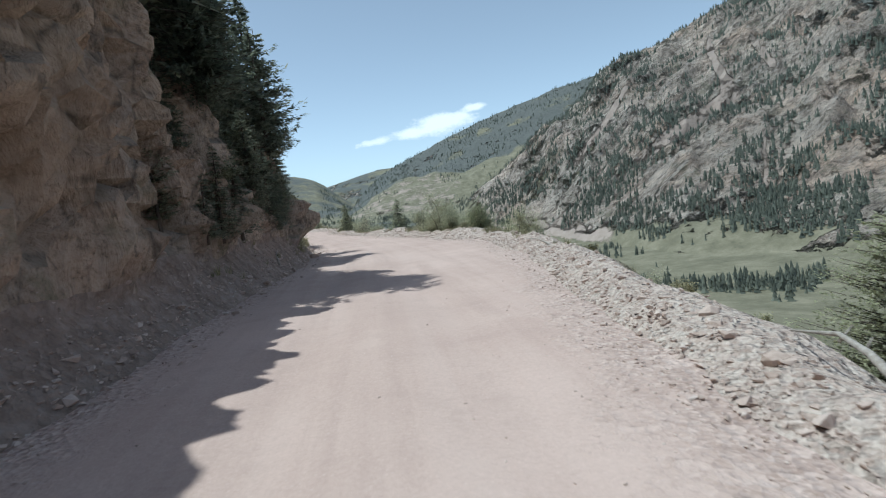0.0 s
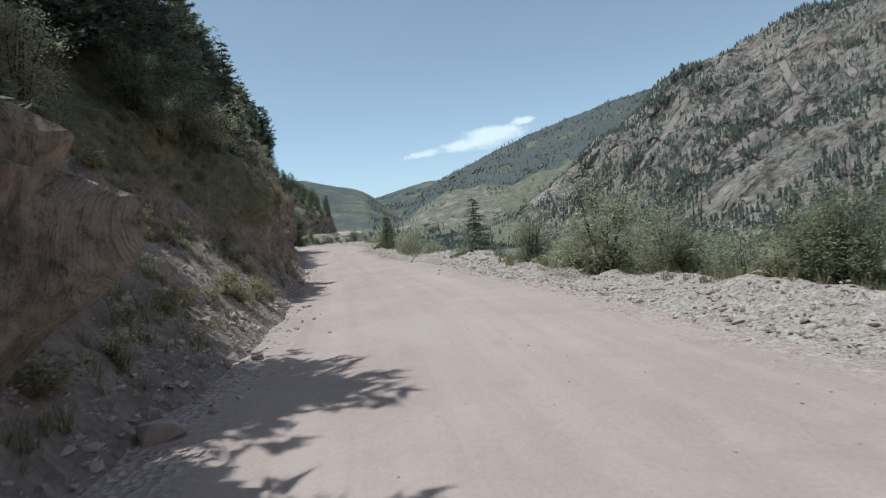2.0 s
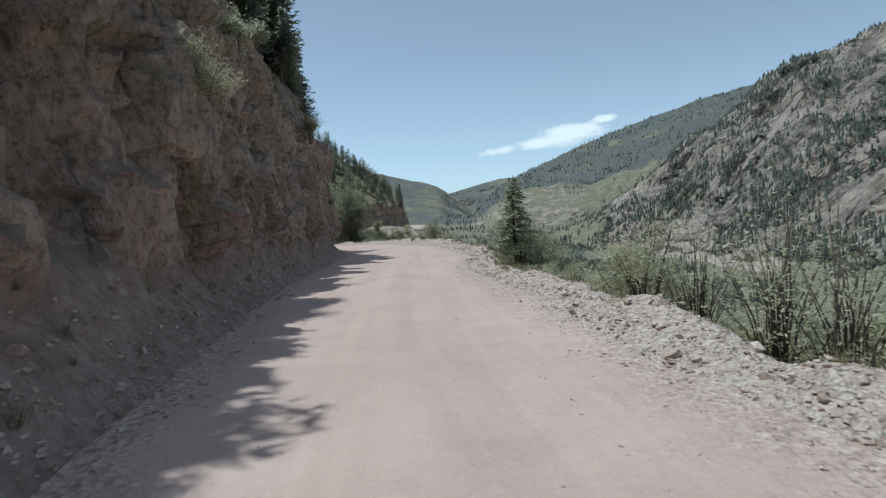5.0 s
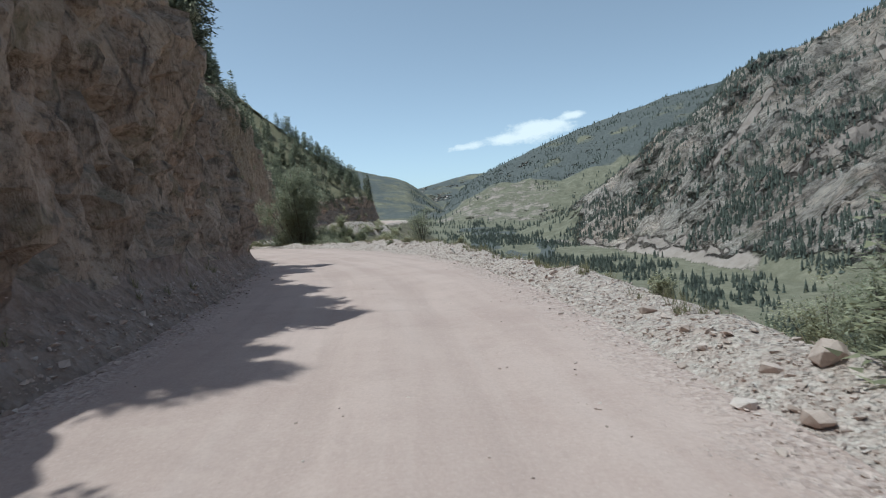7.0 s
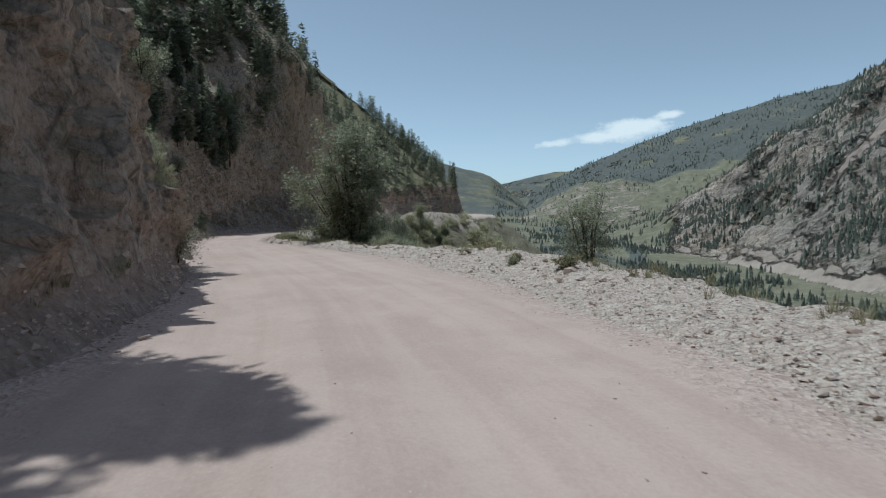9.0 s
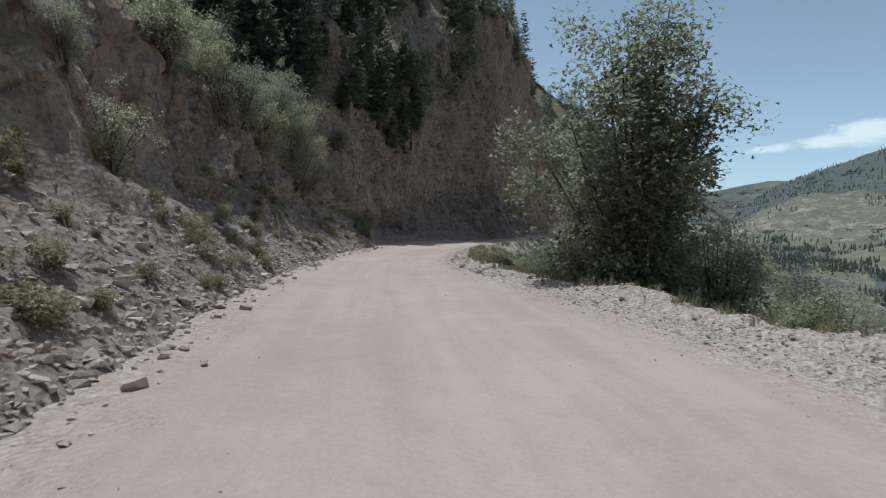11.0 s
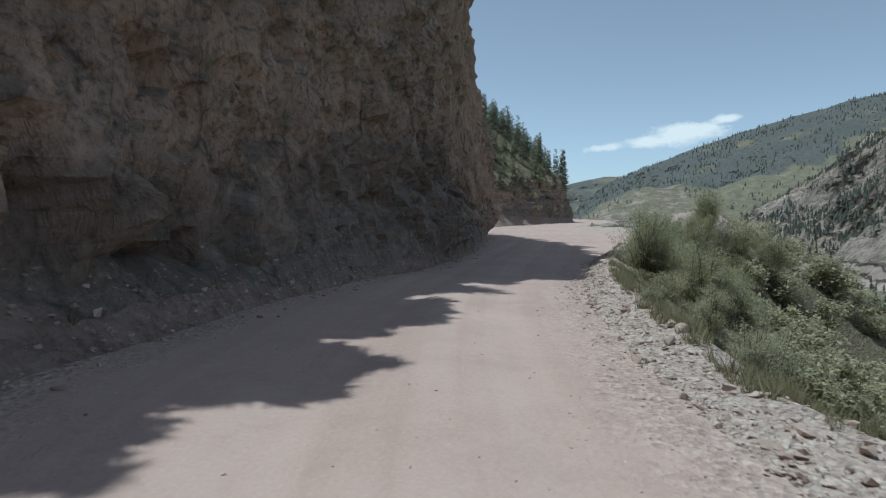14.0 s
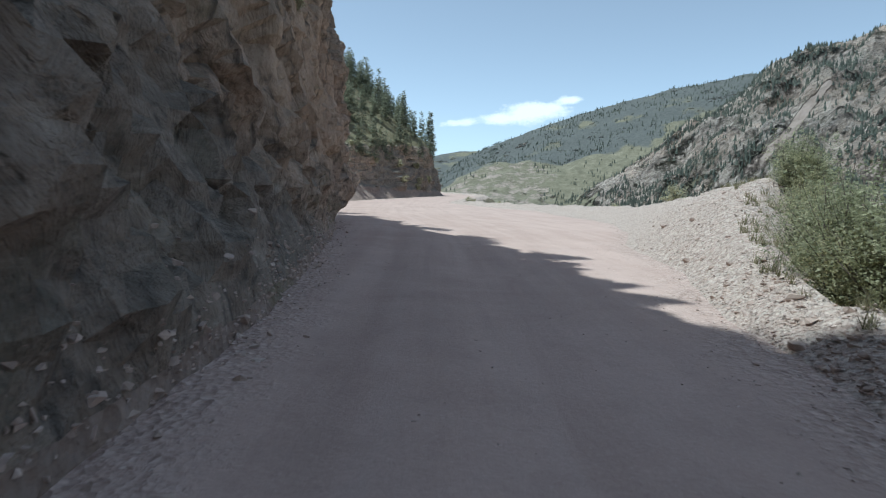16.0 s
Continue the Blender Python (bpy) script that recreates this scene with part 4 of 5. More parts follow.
DARK_BUSH = bush_meshes(rng, 3.0, 2.4, 7000, 0.08, 14, SPRUCE, 0.010, 5)


def plant(name, meshes, x, y, z, size, label, category, group, names):
    ob = empty(name, pose(x, y, z, rng.uniform(-2, 2), rng.uniform(-2, 2), rng.uniform(0, 360)) @ Matrix.Scale(size, 4), label, category, group)
    for n, me in zip(names, meshes):
        part(n, me, ob)
    return ob


def conifer(x, y, z, size, pool, label="dark green conifer on the rocky slope above the road", group="conifers on the hillside"):
    return plant("conifer", rng.choice(pool), x, y, z - 0.15, size, label, "tree", group, ("trunk", "crown"))


def shrub(x, y, z, size, pool, label="leafy grey-green shrub beside the road", group="roadside shrubs"):
    return plant("shrub", rng.choice(pool), x, y, z - 0.1, size, label, "shrub", group, ("woody_base", "foliage"))


def brow(s):
    """How high over the road the cliff or bank ends at s."""
    return float(left(s, 2) + left(s, 4))


# s, d of the shade's edge on the road, fitted to the camera's view
SHADE_EDGE = np.array([(-20, 1.5), (10.3, 1.5), (11.2, -1.0), (13.8, -1.0), (14.8, 1.0), (19, 1.0), (20.5, -0.3), (23, -0.3), (25, 0.3), (34, 0), (36, 1.0), (49, 1.0), (53, -0.8), (58, 0), (63, 2.0), (68, 1.6), (75, 0.6),
                       (91, 0.8), (92, -0.4), (93.6, -0.4), (94.4, 0.8), (96, 1.9), (103, 1.9), (108, 3.0), (115, 3.9), (130, 3.9), (134, 2.4), (138, 0.8), (141, 0.1), (145.5, -0.3), (147.5, -1.5), (149.5, -3.4), (300, -4)])


def fitting(s, h, size):
    """The size of a tree, cut so its shadow ends at the view-fitted SHADE_EDGE."""
    room = (float(uphill(s, h)) - float(np.interp(s, SHADE_EDGE[:, 0], SHADE_EDGE[:, 1]))) / 0.344 - h
    return min(size, max(0.25, room / 8.0))


# conifers on the uphill side: stretch of s, lowest and highest over the brow, how many, sizes
for a, b, lo, hi, count, small, large in ((-6, 11, 0, 6, 14, 0.5, 0.95), (11, 24, -6.5, -2.5, 20, 0.18, 0.32), (14, 25, -4.5, -1, 14, 0.28, 0.42), (12, 25, -2, 5, 24, 0.45, 0.85), (25, 36, 1.5, 8, 20, 0.5, 1.0), (36, 52, 0, 7, 26, 0.5, 0.95),
                                          (50, 101, 0, 3, 52, 0.4, 0.85), (102, 122, 2.5, 9, 30, 0.45, 0.95), (126, 135, -1, 8, 40, 0.4, 0.85)):
    for i in range(count):
        s = rng.uniform(a, b)
        h = max(1.5, brow(s) + rng.uniform(lo, hi))
        x, y, z = hill_point(s, h)
        conifer(x, y, z, fitting(s, h, rng.uniform(small, large)), NEAR_CONIFERS if s < 60 else CONIFERS)
for i in range(46):
    s = rng.uniform(130, 141.5)
    h = rng.uniform(4.5, 17)
    x, y, z = hill_point(s, h)
    conifer(x, y, z, fitting(s, h, rng.uniform(0.35, 0.75)), CONIFERS)
woods = []
for a, b, lo, hi, count in ((134, 150, -5, 2, 26), (134, 185, -3, 4, 30), (185, 285, -3, 14, 150), (52, 101, 3, 12, 24)):
    for i in range(count):
        s = rng.uniform(a, b)
        h = brow(s) + rng.uniform(lo, hi)
        x, y, z = hill_point(s, h)
        woods.append((x, y, z - 0.3, fitting(s, h, rng.uniform(0.45, 0.95)), rng.random() * 6.3, rng.randrange(4)))

# trees added on the brow, sized to throw shade across the road below
for i in range(12):
    s = 147.3 + 0.55 * i + rng.uniform(-0.25, 0.25)
    h = brow(s) - rng.uniform(0.2, 1.2)
    x, y, z = hill_point(s, h)
    woods.append((x, y, z - 0.3, rng.uniform(0.6, 0.74) if s < 150 else rng.uniform(0.36, 0.46), rng.random() * 6.3, rng.randrange(4)))

for s, h, size, pick in ((26.5, 4.2, 1.1, 3), (28.2, 5.2, 1.0, 0), (30.0, 6.5, 1.0, 4), (37.6, 8.6, 1.0, 3), (39.0, 8.8, 0.95, 4), (40.6, 9.2, 1.0, 1), (42.2, 9.6, 1.0, 3), (43.4, 8.8, 0.9, 0), (46.5, 9.5, 1.0, 2), (48.5, 9.8, 1.0, 3), (41.0, 6.8, 0.8, 3), (44.2, 7.0, 0.8, 1), (47.2, 7.2, 0.85, 4), (49.5, 7.8, 0.9, 0), (51.5, 8.2, 0.9, 1), (53.2, 8.6, 0.9, 3), (55.0, 8.8, 0.8, 0), (92.6, 9.3, 1.0, 1), (12.4, 7.2, 1.2, 3), (13.4, 6.8, 1.1, 0), (13.2, 6.4, 1.25, 1), (14.6, 5.0, 1.0, 0), (17.0, 4.2, 0.62, 3), (20.5, 3.4, 0.55, 0), (33.5, 7.2, 1.05, 3), (35.0, 7.5, 0.9, 1), (44.5, 8.0, 0.95, 1)):
    x, y, z = hill_point(s, h)
    conifer(x, y, z, fitting(s, h, size), [NEAR_CONIFERS[(0, 1, 0, 2, 2)[pick]]])

# the rest of the hillside's trees, too many to count
spots, crowns = woods, []
for me in FAR_CONIFERS:
    m = me[1]
    crowns.append((np.array([tuple(q.co) for q in m.vertices]), [tuple(p.vertices) for p in m.polygons]))
for i in range(820):
    s = rng.uniform(103, 190) if i % 3 else rng.uniform(180, 290)
    x, y, z = hill_point(s, brow(s) + (rng.uniform(3, 26) if s > 134 else rng.uniform(3, 34)))
    spots.append((x, y, z - 0.3, rng.uniform(0.5, 0.95), rng.random() * 6.3, rng.randrange(4)))

# conifers that stand by themselves at the outer edge: s, distance out from the berm's foot, size, kind
for s, e, size, pool in ((70.2, 1.9, 0.68, YOUNG_SPRUCE), (42.8, 2.0, 0.58, WIDE_SPRUCE), (5.6, 3.6, 0.62, YOUNG_PINE), (30.5, 3.6, 0.45, YOUNG_PINE)):
    x, y, z = verge_point(s, e)
    conifer(x, y, z, size, [pool], "young green conifer at the gravel road's outer edge", "conifers at the road's edge")

for s, e, size in ((116.9, 3.5, 0.98), (118.2, 3.4, 0.62), (117.2, 6.0, 0.64)):
    x, y, z = verge_point(s, e)
    plant("broadleaf_tree", BIG_BUSH, x, y, z - 0.3, size, "many-stemmed grey-green broadleaf tree beside the road", "tree", "broadleaf trees", ("woody_base", "foliage"))

for s, e, size in ((130.4, 4.1, 1.0), (132.6, 4.8, 1.1), (128.8, 5.2, 0.9)):
    x, y, z = verge_point(s, e)
    plant("shrub", DARK_BUSH, x, y, z - 0.1, size, "tall dark green shrub on the slope below the road", "shrub", "dark shrubs", ("woody_base", "foliage"))

for s, e, size in ((53.0, 2.0, 1.0), (54.6, 2.4, 1.2), (56.2, 2.2, 0.95)):
    x, y, z = verge_point(s, e)
    plant("bare_shrub", BARE_BUSH, x, y, z - 0.1, size, "half-dead shrub with bare grey stems beside the road", "shrub", "half-dead shrubs", ("woody_base", "foliage"))

far_brush = []
# shrubs along the outer edge: stretch, distance out, how many, sizes
for a, b, lo, hi, count, small, large in ((6, 14, 2.6, 6, 6, 0.4, 0.7), (32, 39, 1.7, 4.0, 20, 0.9, 1.35), (21, 33, 1.6, 3.8, 24, 0.6, 1.0), (46, 62, 1.8, 5, 24, 0.8, 1.35), (65, 76, 2.0, 5, 20, 0.7, 1.05),
                                          (79, 90, 2.2, 4.5, 14, 0.5, 0.85), (96, 122, 2.6, 10, 20, 0.6, 1.2), (119, 134, 3.2, 5.0, 8, 0.35, 0.6), (119, 136, 5.5, 12, 40, 0.6, 1.1), (148, 160, 4.3, 9, 22, 0.6, 1.1), (126, 162, 5.5, 15, 100, 0.6, 1.3), (150, 174, 6, 17, 60, 0.8, 1.5), (136, 147, 2.6, 5, 16, 0.5, 0.9),
                                          (147, 154, 2.2, 5, 16, 0.6, 0.95)):
    for i in range(count):
        e = rng.uniform(lo, hi)
        x, y, z = verge_point(rng.uniform(a, b), e)
        if e > 4.2:
            far_brush.append((x, y, z - 0.1, rng.uniform(small, large) * 1.2, rng.random() * 6.3, rng.randrange(2)))
        else:
            if rng.random() < 0.3:
                shrub(x, y, z, rng.uniform(small, large), DRY_BUSHES, "dry yellow-grey shrub beside the gravel road")
            else:
                shrub(x, y, z, rng.uniform(small, large), BUSHES)
for a, b, lo, hi, count, small, large in ((10, 150, 1.2, 2.2, 34, 0.16, 0.3), (121, 134, 1.2, 2.6, 26, 0.25, 0.5), (170, 200, 4, 10, 8, 0.6, 1.1), (200, 270, 2, 8, 14, 0.7, 1.3)):
    for i in range(count):
        x, y, z = verge_point(rng.uniform(a, b), rng.uniform(lo, hi))
        if a < 160:
            plant("sagebrush", rng.choice(SAGE), x, y, z - 0.05, rng.uniform(small, large), "low dry grey-green brush at the road's outer edge", "shrub", "low brush", ("woody_base", "foliage"))
        else:
            far_brush.append((x, y, z - 0.1, rng.uniform(small, large), rng.random() * 6.3, rng.randrange(2)))

for s, e, size in ((71.6, 2.1, 0.95), (72.4, 2.8, 1.05), (70.9, 2.9, 1.0), (73.2, 2.6, 0.7), (72.0, 3.6, 1.2), (71.2, 3.6, 1.2)):
    x, y, z = verge_point(s, e)
    shrub(x, y, z, size, BUSHES, "pale twiggy shrub beside the young conifer")

for s, e, size in ((125.0, 2.0, 0.5), (124.4, 2.5, 0.62), (126.2, 2.9, 0.6), (125.4, 3.3, 0.7), (123.4, 2.6, 0.6)):
    x, y, z = verge_point(s, e)
    shrub(x, y, z, size, BUSHES, "pale silvery-leaved shrub at the gravel road's edge")

# upright willows below the mound
for i in range(58):
    s = rng.uniform(149, 164)
    x, y, z = verge_point(s, float(right(s, 3)) + 0.7 + 3.6 * rng.random() ** 1.4)
    plant("willow_shrub", rng.choice(WILLOW), x, y, z - 0.1, rng.uniform(0.8, 1.4), "upright yellow-green willow shrub with many thin stems", "shrub", "willow shrubs", ("woody_base", "foliage"))

for i in range(16):
    s = rng.uniform(22, 36)
    x, y, z = verge_point(s, float(right(s, 3)) + rng.uniform(0.3, 2.2))
    plant("willow_shrub", rng.choice(WILLOW), x, y, z - 0.1, rng.uniform(0.7, 1.1), "upright yellow-green willow shrub with many thin stems", "shrub", "willow shrubs", ("woody_base", "foliage"))
for i in range(14):
    s = rng.uniform(27, 37)
    x, y, z = hill_point(s, rng.uniform(3.6, 6.6))
    shrub(x, y, z, rng.uniform(0.5, 0.95), BUSHES, "leafy shrub rooted in the steep bank", "shrubs on the bank")

for s, h, size in ((102.4, 0.5, 0.8), (103.4, 0.9, 0.9), (104.8, 0.6, 0.7), (104.2, 2.4, 0.6)):
    x, y, z = hill_point(s, h)
    shrub(x, y, z, size, BUSHES, "leafy shrub at the foot of the cliff", "shrubs on the bank")

# pale shrubs high on the rubble bank
for s, h, size in ((127.6, 3.0, 1.15), (126.2, 3.3, 1.0), (128.8, 2.6, 0.9), (126.8, 5.0, 1.25), (125.4, 5.6, 1.1), (132.6, 6.3, 1.1), (133.6, 5.2, 0.8), (122.5, 6.0, 1.0), (129.8, 6.8, 1.0), (130.6, 4.4, 0.7)):
    x, y, z = hill_point(s, h)
    shrub(x, y, z, size, BUSHES, "pale green leafy shrub rooted in the steep bank", "shrubs on the bank")

# shrubs on the bank and on ledges of the cliff
for a, b, lo, hi, count, small, large in ((24, 36, 0.5, 6, 26, 0.15, 0.38), (118, 131, 0.4, 2.6, 18, 0.2, 0.45), (43, 52, 3.0, 8, 12, 0.4, 0.8), (45.8, 48.2, 1.2, 2.6, 5, 0.7, 1.0), (104, 120, 1.8, 9, 16, 0.5, 1.0), (118, 131, 3.2, 7.5, 20, 0.8, 1.4), (132, 137, 0.3, 1.2, 9, 0.3, 0.55), (102.5, 110, 2.2, 6, 12, 0.6, 1.1), (45, 60, 1.2, 7, 16, 0.3, 0.8)):
    for i in range(count):
        x, y, z = hill_point(rng.uniform(a, b), rng.uniform(lo, hi))
        if large < 0.5:
            far_brush.append((x, y, z - 0.1, rng.uniform(small, large), rng.random() * 6.3, rng.randrange(2)))
        else:
            shrub(x, y, z, rng.uniform(small, large), BUSHES, "leafy shrub rooted in the steep bank", "shrubs on the bank")
for a, b, lo, hi, count, small, large in ((12, 26, 1, 8, 18, 0.4, 0.9), (52, 101, 6, 11, 20, 0.4, 0.9), (134, 182, 4, 18, 22, 0.3, 0.7), (185, 265, 1.0, 12, 26, 0.6, 1.3)):
    for i in range(count):
        x, y, z = hill_point(rng.uniform(a, b), rng.uniform(lo, hi))
        if a < 130:
            shrub(x, y, z, rng.uniform(small, large), LEDGE_BUSHES, "leafy shrub on a ledge of the cliff", "shrubs on the cliff")
        else:
            far_brush.append((x, y, z - 0.1, rng.uniform(small, large), rng.random() * 6.3, rng.randrange(2)))
dry = []
for a, b, lo, hi, count in ((106, 131, 0.2, 2.6, 90), (24, 36, 0.3, 5, 60), (42, 50, 0.3, 3, 30)):
    for i in range(count):
        x, y, z = hill_point(rng.uniform(a, b), rng.uniform(lo, hi))
        dry.append((x, y, z - 0.03, rng.uniform(0.1, 0.32), rng.random() * 6.3, rng.randrange(2)))
dry_shapes = [(np.array([tuple(q.co) for q in m.vertices])[:2700], [tuple(p.vertices) for p in m.polygons][:900]) for w, m in SAGE]
tagged(scatter_mesh("dry_brush", dry_shapes, dry, GRASS), "low dry yellow-grey brush among the rubble", "brush", kind="stuff")
tufted = [(np.array([tuple(q.co) for q in m.vertices]), [tuple(p.vertices) for p in m.polygons]) for w, m in LEDGE_BUSHES]
tagged(scatter_mesh("far_brush", tufted, far_brush, LEAF), "scattered green brush on the cliffs and slopes", "brush", kind="stuff")
tagged(scatter_mesh("hillside_woods", crowns, spots, NEEDLE), "dense dark conifer woods on the hillside", "woods", kind="stuff")

# ---- grass, low plants and stones: too many to count ----
def tuft_shape(rng):
    v, f = [], []
    for k in range(20):
        a = rng.random() * 6.283
        spike(v, f, Vector((rng.gauss(0, 0.12), rng.gauss(0, 0.12), 0)), Vector((math.cos(a) * rng.uniform(0.2, 0.9), math.sin(a) * rng.uniform(0.2, 0.9), 1)).normalized(), Vector((-math.sin(a), math.cos(a), 0)), rng.uniform(0.45, 1.2), 0.028)
    return np.array([tuple(q) for q in v]), f


tufts = [tuft_shape(rng) for i in range(6)]
spots = []
for i in range(7500):
    s = rng.uniform(36, 51)
    x, y, z = hill_point(s, rng.uniform(float(np.interp(s, (30, 36, 41, 44), (1.5, 3.4, 2.4, 0.5))), 7.5))
    if fbm(x, y, z, 0.5, 3) > -0.12:
        spots.append((x, y, z - 0.02, rng.uniform(0.1, 0.27), rng.random() * 6.3, rng.randrange(6)))
for i in range(3800):
    s = rng.uniform(116, 150)
    x, y, z = verge_point(s, right(s, 3) * 0.8 + rng.expovariate(1 / 1.1))
    if fbm(x, y, 0, 0.7, 2) > -0.05:
        spots.append((x, y, z - 0.02, rng.uniform(0.1, 0.27), rng.random() * 6.3, rng.randrange(6)))
for i in range(15000):
    s = rng.uniform(12, 175) if i % 3 else rng.uniform(22, 52)
    if rng.random() < (0.5 if i % 3 else 0.8):
        x, y, z = hill_point(s, rng.uniform(0.3, 9))
        if float(cliffness(s, z - on_line(s)[2])) > 0.4:
            continue
    else:
        x, y, z = verge_point(s, right(s, 3) * 0.75 + abs(rng.gauss(0, 2.2)))
    if fbm(x, y, 0, 0.4, 2) > -0.1:
        spots.append((x, y, z - 0.02, rng.uniform(0.12, 0.32), rng.random() * 6.3, rng.randrange(6)))
tagged(scatter_mesh("dry_grass", tufts, spots, GRASS), "dry yellow-green grass tufts along the road", "grass", kind="stuff")

stones = [stone_shape(rng, 0.85) for i in range(24)]
spots = []
for i in range(30000):
    s = rng.uniform(-5, 172)
    if s > 158 and rng.random() < 0.8:
        continue
    e = abs(rng.gauss(0.5, 0.45)) * right(s, 3) - rng.random() ** 2 * 0.5
    x, y, z = verge_point(s, max(0, e)) if e > 0 else road_z(s, right(s, 1) - e)
    size = min(0.2, 0.025 + rng.expovariate(1 / 0.024)) * (0.6 if e < 0.1 else 1)
    spots.append((x, y, z + size * 0.1, size, rng.random() * 6.3, rng.randrange(24)))
for i in range(12000):
    s = rng.uniform(0, 175)
    h = abs(rng.gauss(0, 0.45))
    rubble = 103 < s < 133 or 24 < s < 35 or 43 < s < 50
    if rubble and rng.random() < 0.7:
        h = rng.uniform(0, 2.6)
    x, y, z = hill_point(s, h) if rng.random() < 0.85 else road_z(s, left(s, 1) - abs(rng.gauss(0, 0.3)))
    size = min(0.22, 0.03 + rng.expovariate(1 / (0.07 if s > 103 and rubble else 0.04 if rubble else 0.03)))
    spots.append((x, y, z + size * 0.1, size, rng.random() * 6.3, rng.randrange(24)))
for i in range(6500):
    s = rng.uniform(103.5, 133) if i % 3 else rng.uniform(24, 35)
    x, y, z = hill_point(s, abs(rng.gauss(0, 0.9)))
    size = min(0.24, 0.05 + rng.expovariate(1 / 0.045)) * (0.45 if s < 40 else 1)
    spots.append((x, y, z + size * 0.12, size, rng.random() * 6.3, rng.randrange(24)))
for i in range(6000):
    s = rng.uniform(-4, 165)
    lo, hi = float(right(s, 1)), float(left(s, 1))
    d = rng.uniform(lo, hi) if i % 5 == 0 else (lo + abs(rng.gauss(0, 0.9)) if i % 5 < 4 else hi - abs(rng.gauss(0, 0.5)))
    x, y, z = road_z(s, d)
    spots.append((x, y, z, rng.uniform(0.012, 0.04), rng.random() * 6.3, rng.randrange(24)))
tagged(scatter_mesh("loose_stones", stones, spots, STONE), "pinkish grey broken stones and gravel along the road's edges", "stones", kind="stuff")


def boulder_mesh(rng):
    bm = hull(rng, Vector((rng.uniform(1.0, 1.35), rng.uniform(0.7, 1.0), rng.uniform(0.5, 0.85))), 17)
    bmesh.ops.bevel(bm, geom=list(bm.edges), offset=0.018, segments=1, affect="EDGES", clamp_overlap=True)
    me = bpy.data.meshes.new("boulder")
    bm.to_mesh(me)
    bm.free()
    me.materials.append(STONE)
    return me


BOULDERS = [boulder_mesh(rng) for i in range(9)]


def boulder(x, y, z, size, label="angular pale pinkish stone lying beside the gravel road"):
    ob = new("boulder", BOULDERS[rng.randrange(9)])
    ob.matrix_basis = pose(x, y, z + size * 0.08, rng.uniform(-15, 15), rng.uniform(-15, 15), rng.uniform(0, 360)) @ Matrix.Scale(size, 4)
    return tagged(ob, label, "stone", "boulders along the road")


# single stones: s, d, size
BOULDER_SPOTS = [(43.2, -4.5, 0.62), (38.8, -4.5, 0.4), (39.2, -2.93, 0.13), (37.9, -2.62, 0.16), (45.9, -3.1, 0.18), (40.2, 1.75, 0.28), (47.2, -3.6, 0.3), (41.0, -4.6, 0.34),
                 (69.9, -2.26, 0.1), (70.7, -2.6, 0.2), (71.9, -2.75, 0.14), (70.2, -2.75, 0.24), (72.6, -3.2, 0.2), (70.9, -3.4, 0.36), (74.0, -3.5, 0.28),
                 (125.4, -2.4, 0.24), (129.7, 2.0, 0.24), (121.4, -2.5, 0.3), (120.9, 2.0, 0.2), (124.2, 3.4, 0.3), (131, 2.3, 0.2), (130.3, 2.9, 0.28), (126.8, -2.5, 0.18), (124.2, -2.6, 0.2),
                 (96.2, -5.6, 0.34), (95.6, -5.5, 0.26), (95.2, -5.7, 0.24), (102.2, -6.1, 0.26), (99.4, -6.4, 0.2), (100.4, -5.6, 0.18), (97.6, -5.2, 0.18),
                 (5.4, -2.3, 0.12), (3.4, -2.65, 0.2), (4.0, -2.7, 0.16), (24.7, 1.95, 0.46), (154.9, -3.6, 0.22), (153.6, -3.7, 0.26)]
for s, d, size in BOULDER_SPOTS:
    if d < right(s, 1):
        x, y, z = verge_point(s, right(s, 1) - d)
    elif d > left(s, 1):
        x, y, z = hill_point(s, (d - left(s, 1)) / left(s, 3))
    else:
        x, y, z = road_z(s, d)
    boulder(x, y, z, size)
for i in range(90):
    s = rng.uniform(0, 170)
    x, y, z = verge_point(s, rng.uniform(0.1, 1.1) * right(s, 3))
    boulder(x, y, z, rng.uniform(0.10, 0.24))
for i in range(60):
    s = rng.choice((rng.uniform(0, 160), rng.uniform(104, 132), rng.uniform(24, 50)))
    x, y, z = hill_point(s, abs(rng.gauss(0, 0.8)))
    boulder(x, y, z, rng.uniform(0.12, 0.26), "angular pinkish grey stone at the foot of the bank")


def dead_branch(a, b, thick, label):
    """A bleached, bent piece of fallen wood between two places, with two stubs of twigs."""
    a, b = Vector(a), Vector(b)
    way = b - a
    bend = Vector((-way.y, way.x, 0)) * rng.uniform(-0.12, 0.12)
    path = [a, a.lerp(b, 0.35) + bend * 0.7 + Vector((0, 0, 0.03)), a.lerp(b, 0.7) + bend + Vector((0, 0, 0.05)), b]
    v, f = tube(path, [thick, thick * 0.85, thick * 0.6, thick * 0.25], 7)
    for g in (0.45, 0.68):
        p = a.lerp(b, g) + bend * 0.9
        w, q = tube([p, p + Vector((rng.gauss(0, 0.1), rng.gauss(0, 0.1), 0.15)) * way.length * 0.5], [thick * 0.4, thick * 0.12], 5)
        f += [tuple(i + len(v) for i in k) for k in q]
        v += w
    ob = new("fallen_branch", mesh_of("fallen_branch", v, f, DEADWOOD, True))
    return tagged(ob, label, "branch", "fallen branches")


def spot(s, e, up=0.06):
    x, y, z = verge_point(s, e) if e >= 0 else hill_point(s, -e)
    return (x, y, z + up)


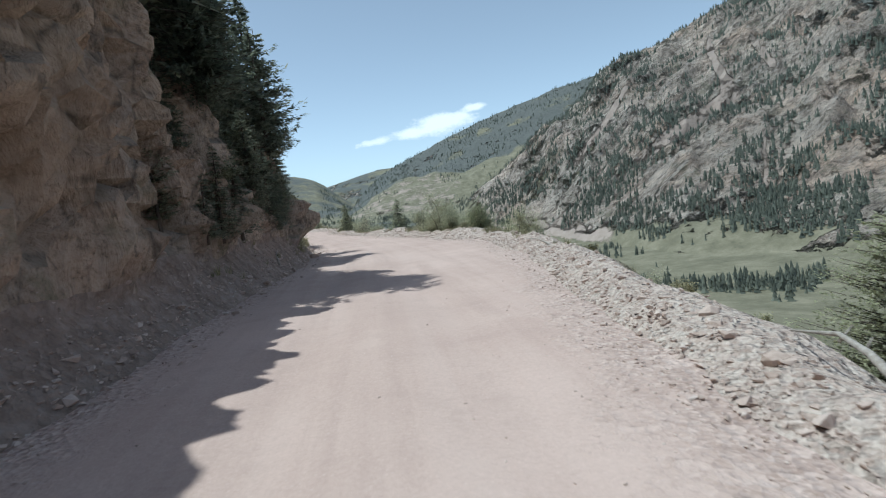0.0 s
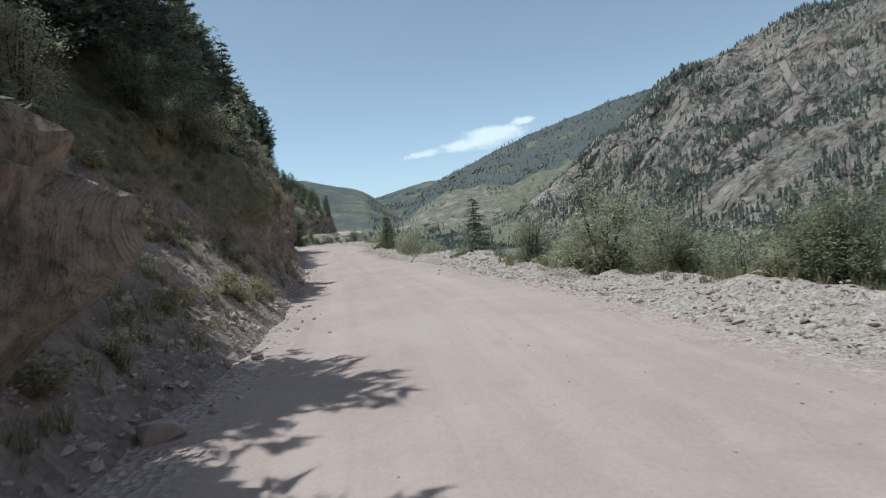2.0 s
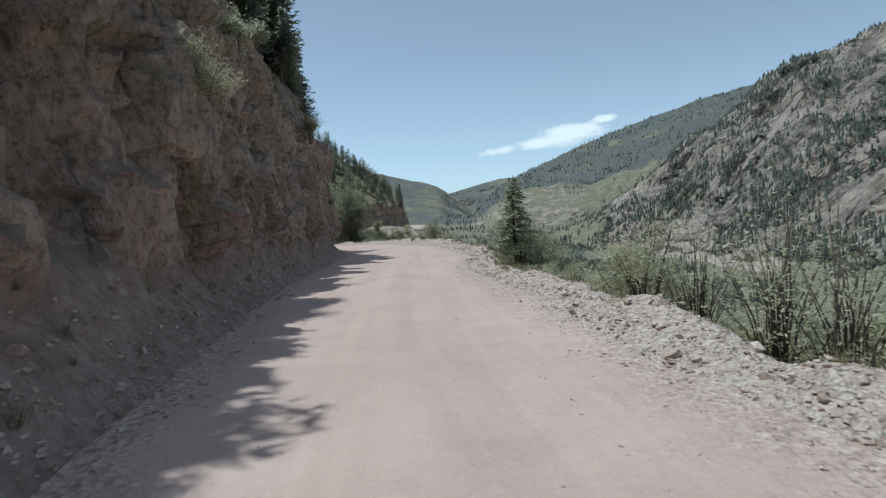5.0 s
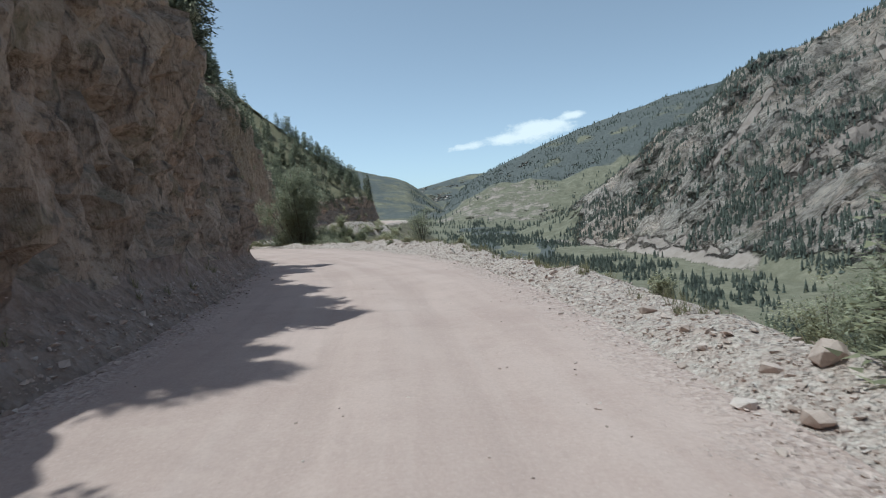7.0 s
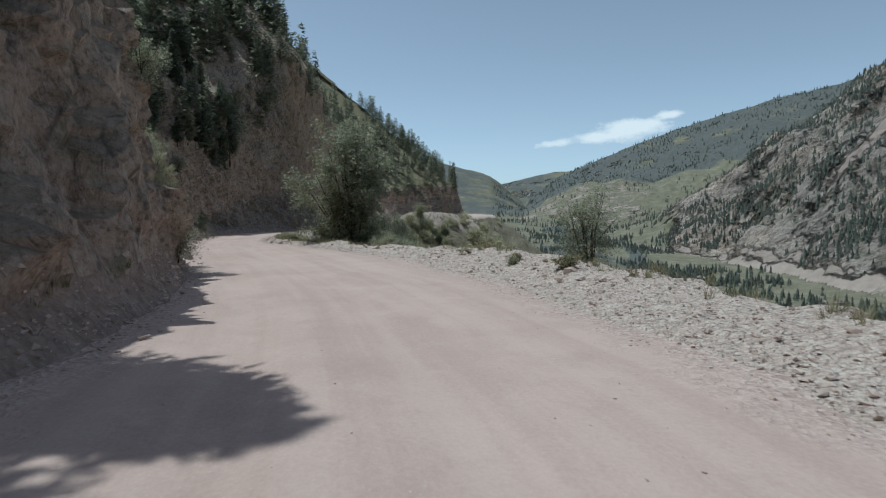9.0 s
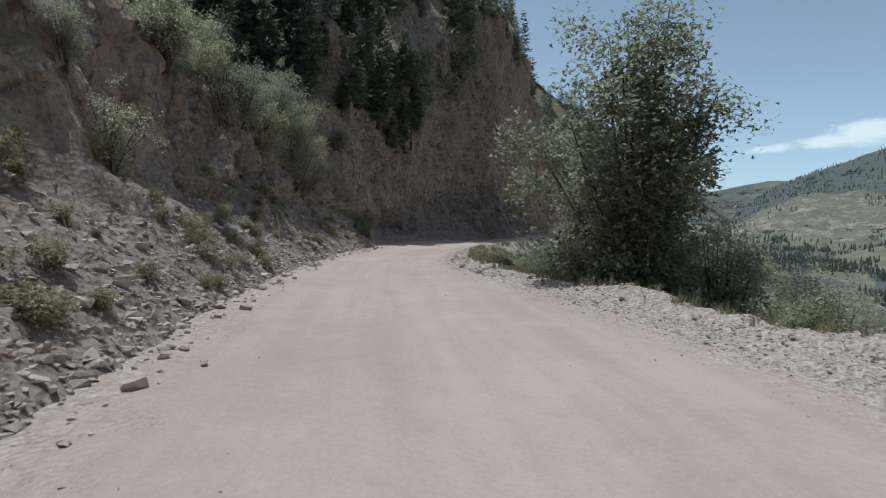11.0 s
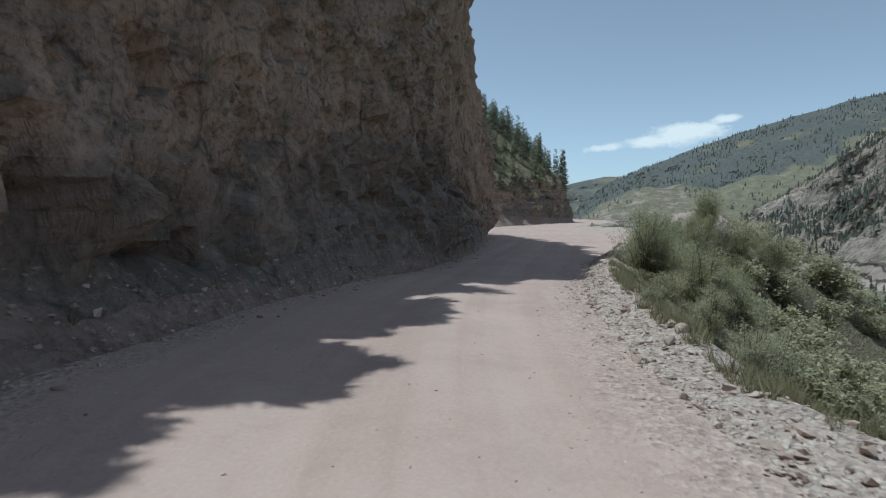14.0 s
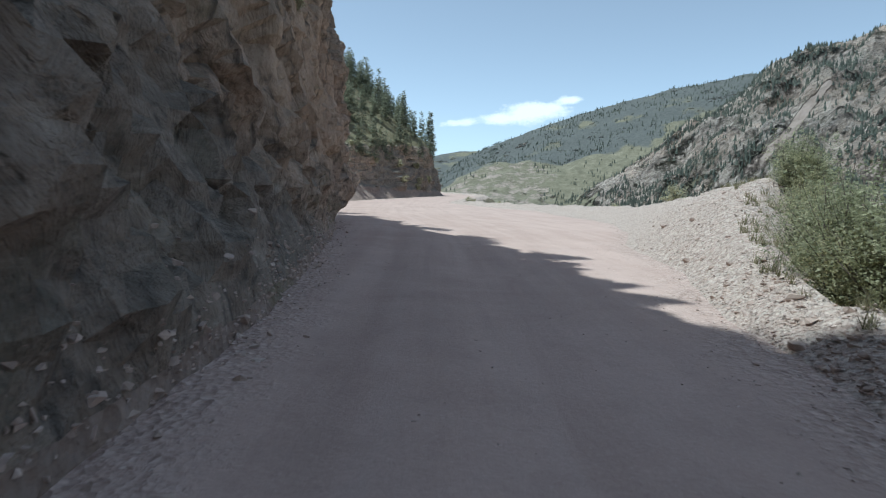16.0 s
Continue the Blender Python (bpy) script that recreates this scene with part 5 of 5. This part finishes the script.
for (s1, e1), (s2, e2), thick in (((2.6, 0.75), (3.9, 1.05), 0.032), ((22.6, 1.1), (23.8, 2.6), 0.035), ((43.0, 0.9), (44.2, 1.3), 0.05), ((14.0, 1.0), (15.3, 0.6), 0.03), ((88, 0.7), (89.2, 1.1), 0.03),
                                  ((45.0, -0.6), (46.5, -1.7), 0.03), ((121.5, -0.7), (123.0, -1.8), 0.04), ((124.0, -1.0), (125.0, -2.2), 0.03), ((17.5, -0.3), (19.5, -0.7), 0.035), ((47.5, -0.4), (48.5, -1.5), 0.025)):
    dead_branch(spot(s1, e1), spot(s2, e2), thick, "bleached grey fallen branch lying on the gravel")

# ---- far woods ----
def far_tree_shape(rng):
    v, f = [], []
    for k in range(3):
        z0, z1, r = 0.06 + 0.27 * k, 0.48 + 0.26 * k, 0.24 - 0.06 * k
        o, n = len(v), 5
        for j in range(n):
            a = 6.283 * j / n + rng.random()
            v.append((math.cos(a) * r * rng.uniform(0.6, 1.25), math.sin(a) * r * rng.uniform(0.6, 1.25), z0 + rng.uniform(-0.05, 0.05)))
        v.append((rng.gauss(0, 0.02), rng.gauss(0, 0.02), z1))
        f += [(o + j, o + (j + 1) % n, o + n) for j in range(n)]
    return np.array(v), f


far_shapes = [far_tree_shape(rng) for i in range(8)]
spots = []
tries = 0
while len(spots) < 19000 and tries < 120000:
    tries += 1
    a = rng.uniform(-12, 46)
    r = rng.uniform(230, 1120) if rng.random() < 0.8 else rng.uniform(1120, 2400)
    x, y, z, g, wood, scree = valley_point(a, r)
    dens = 0.20 + 1.0 * fbm(x, y, 3, 0.009, 4) + 0.5 * fbm(x, y, 8, 0.035, 2) + (0.2 if 0.2 < g < 0.9 else 0) + (0.4 if a > 17 and -52 < z < -22 else 0) + 0.9 * wood - 0.6 * scree - (0.22 if z < -46 else 0)
    if rng.random() < dens:
        spots.append((x, y, z - 0.5, rng.uniform(3.6, 9) * (1 if r < 1120 else 1.3), rng.random() * 6.3, rng.randrange(8)))
tagged(scatter_mesh("far_woods", far_shapes, spots, FARTREE), "scattered dark conifers on the far mountainside", "woods", kind="stuff")
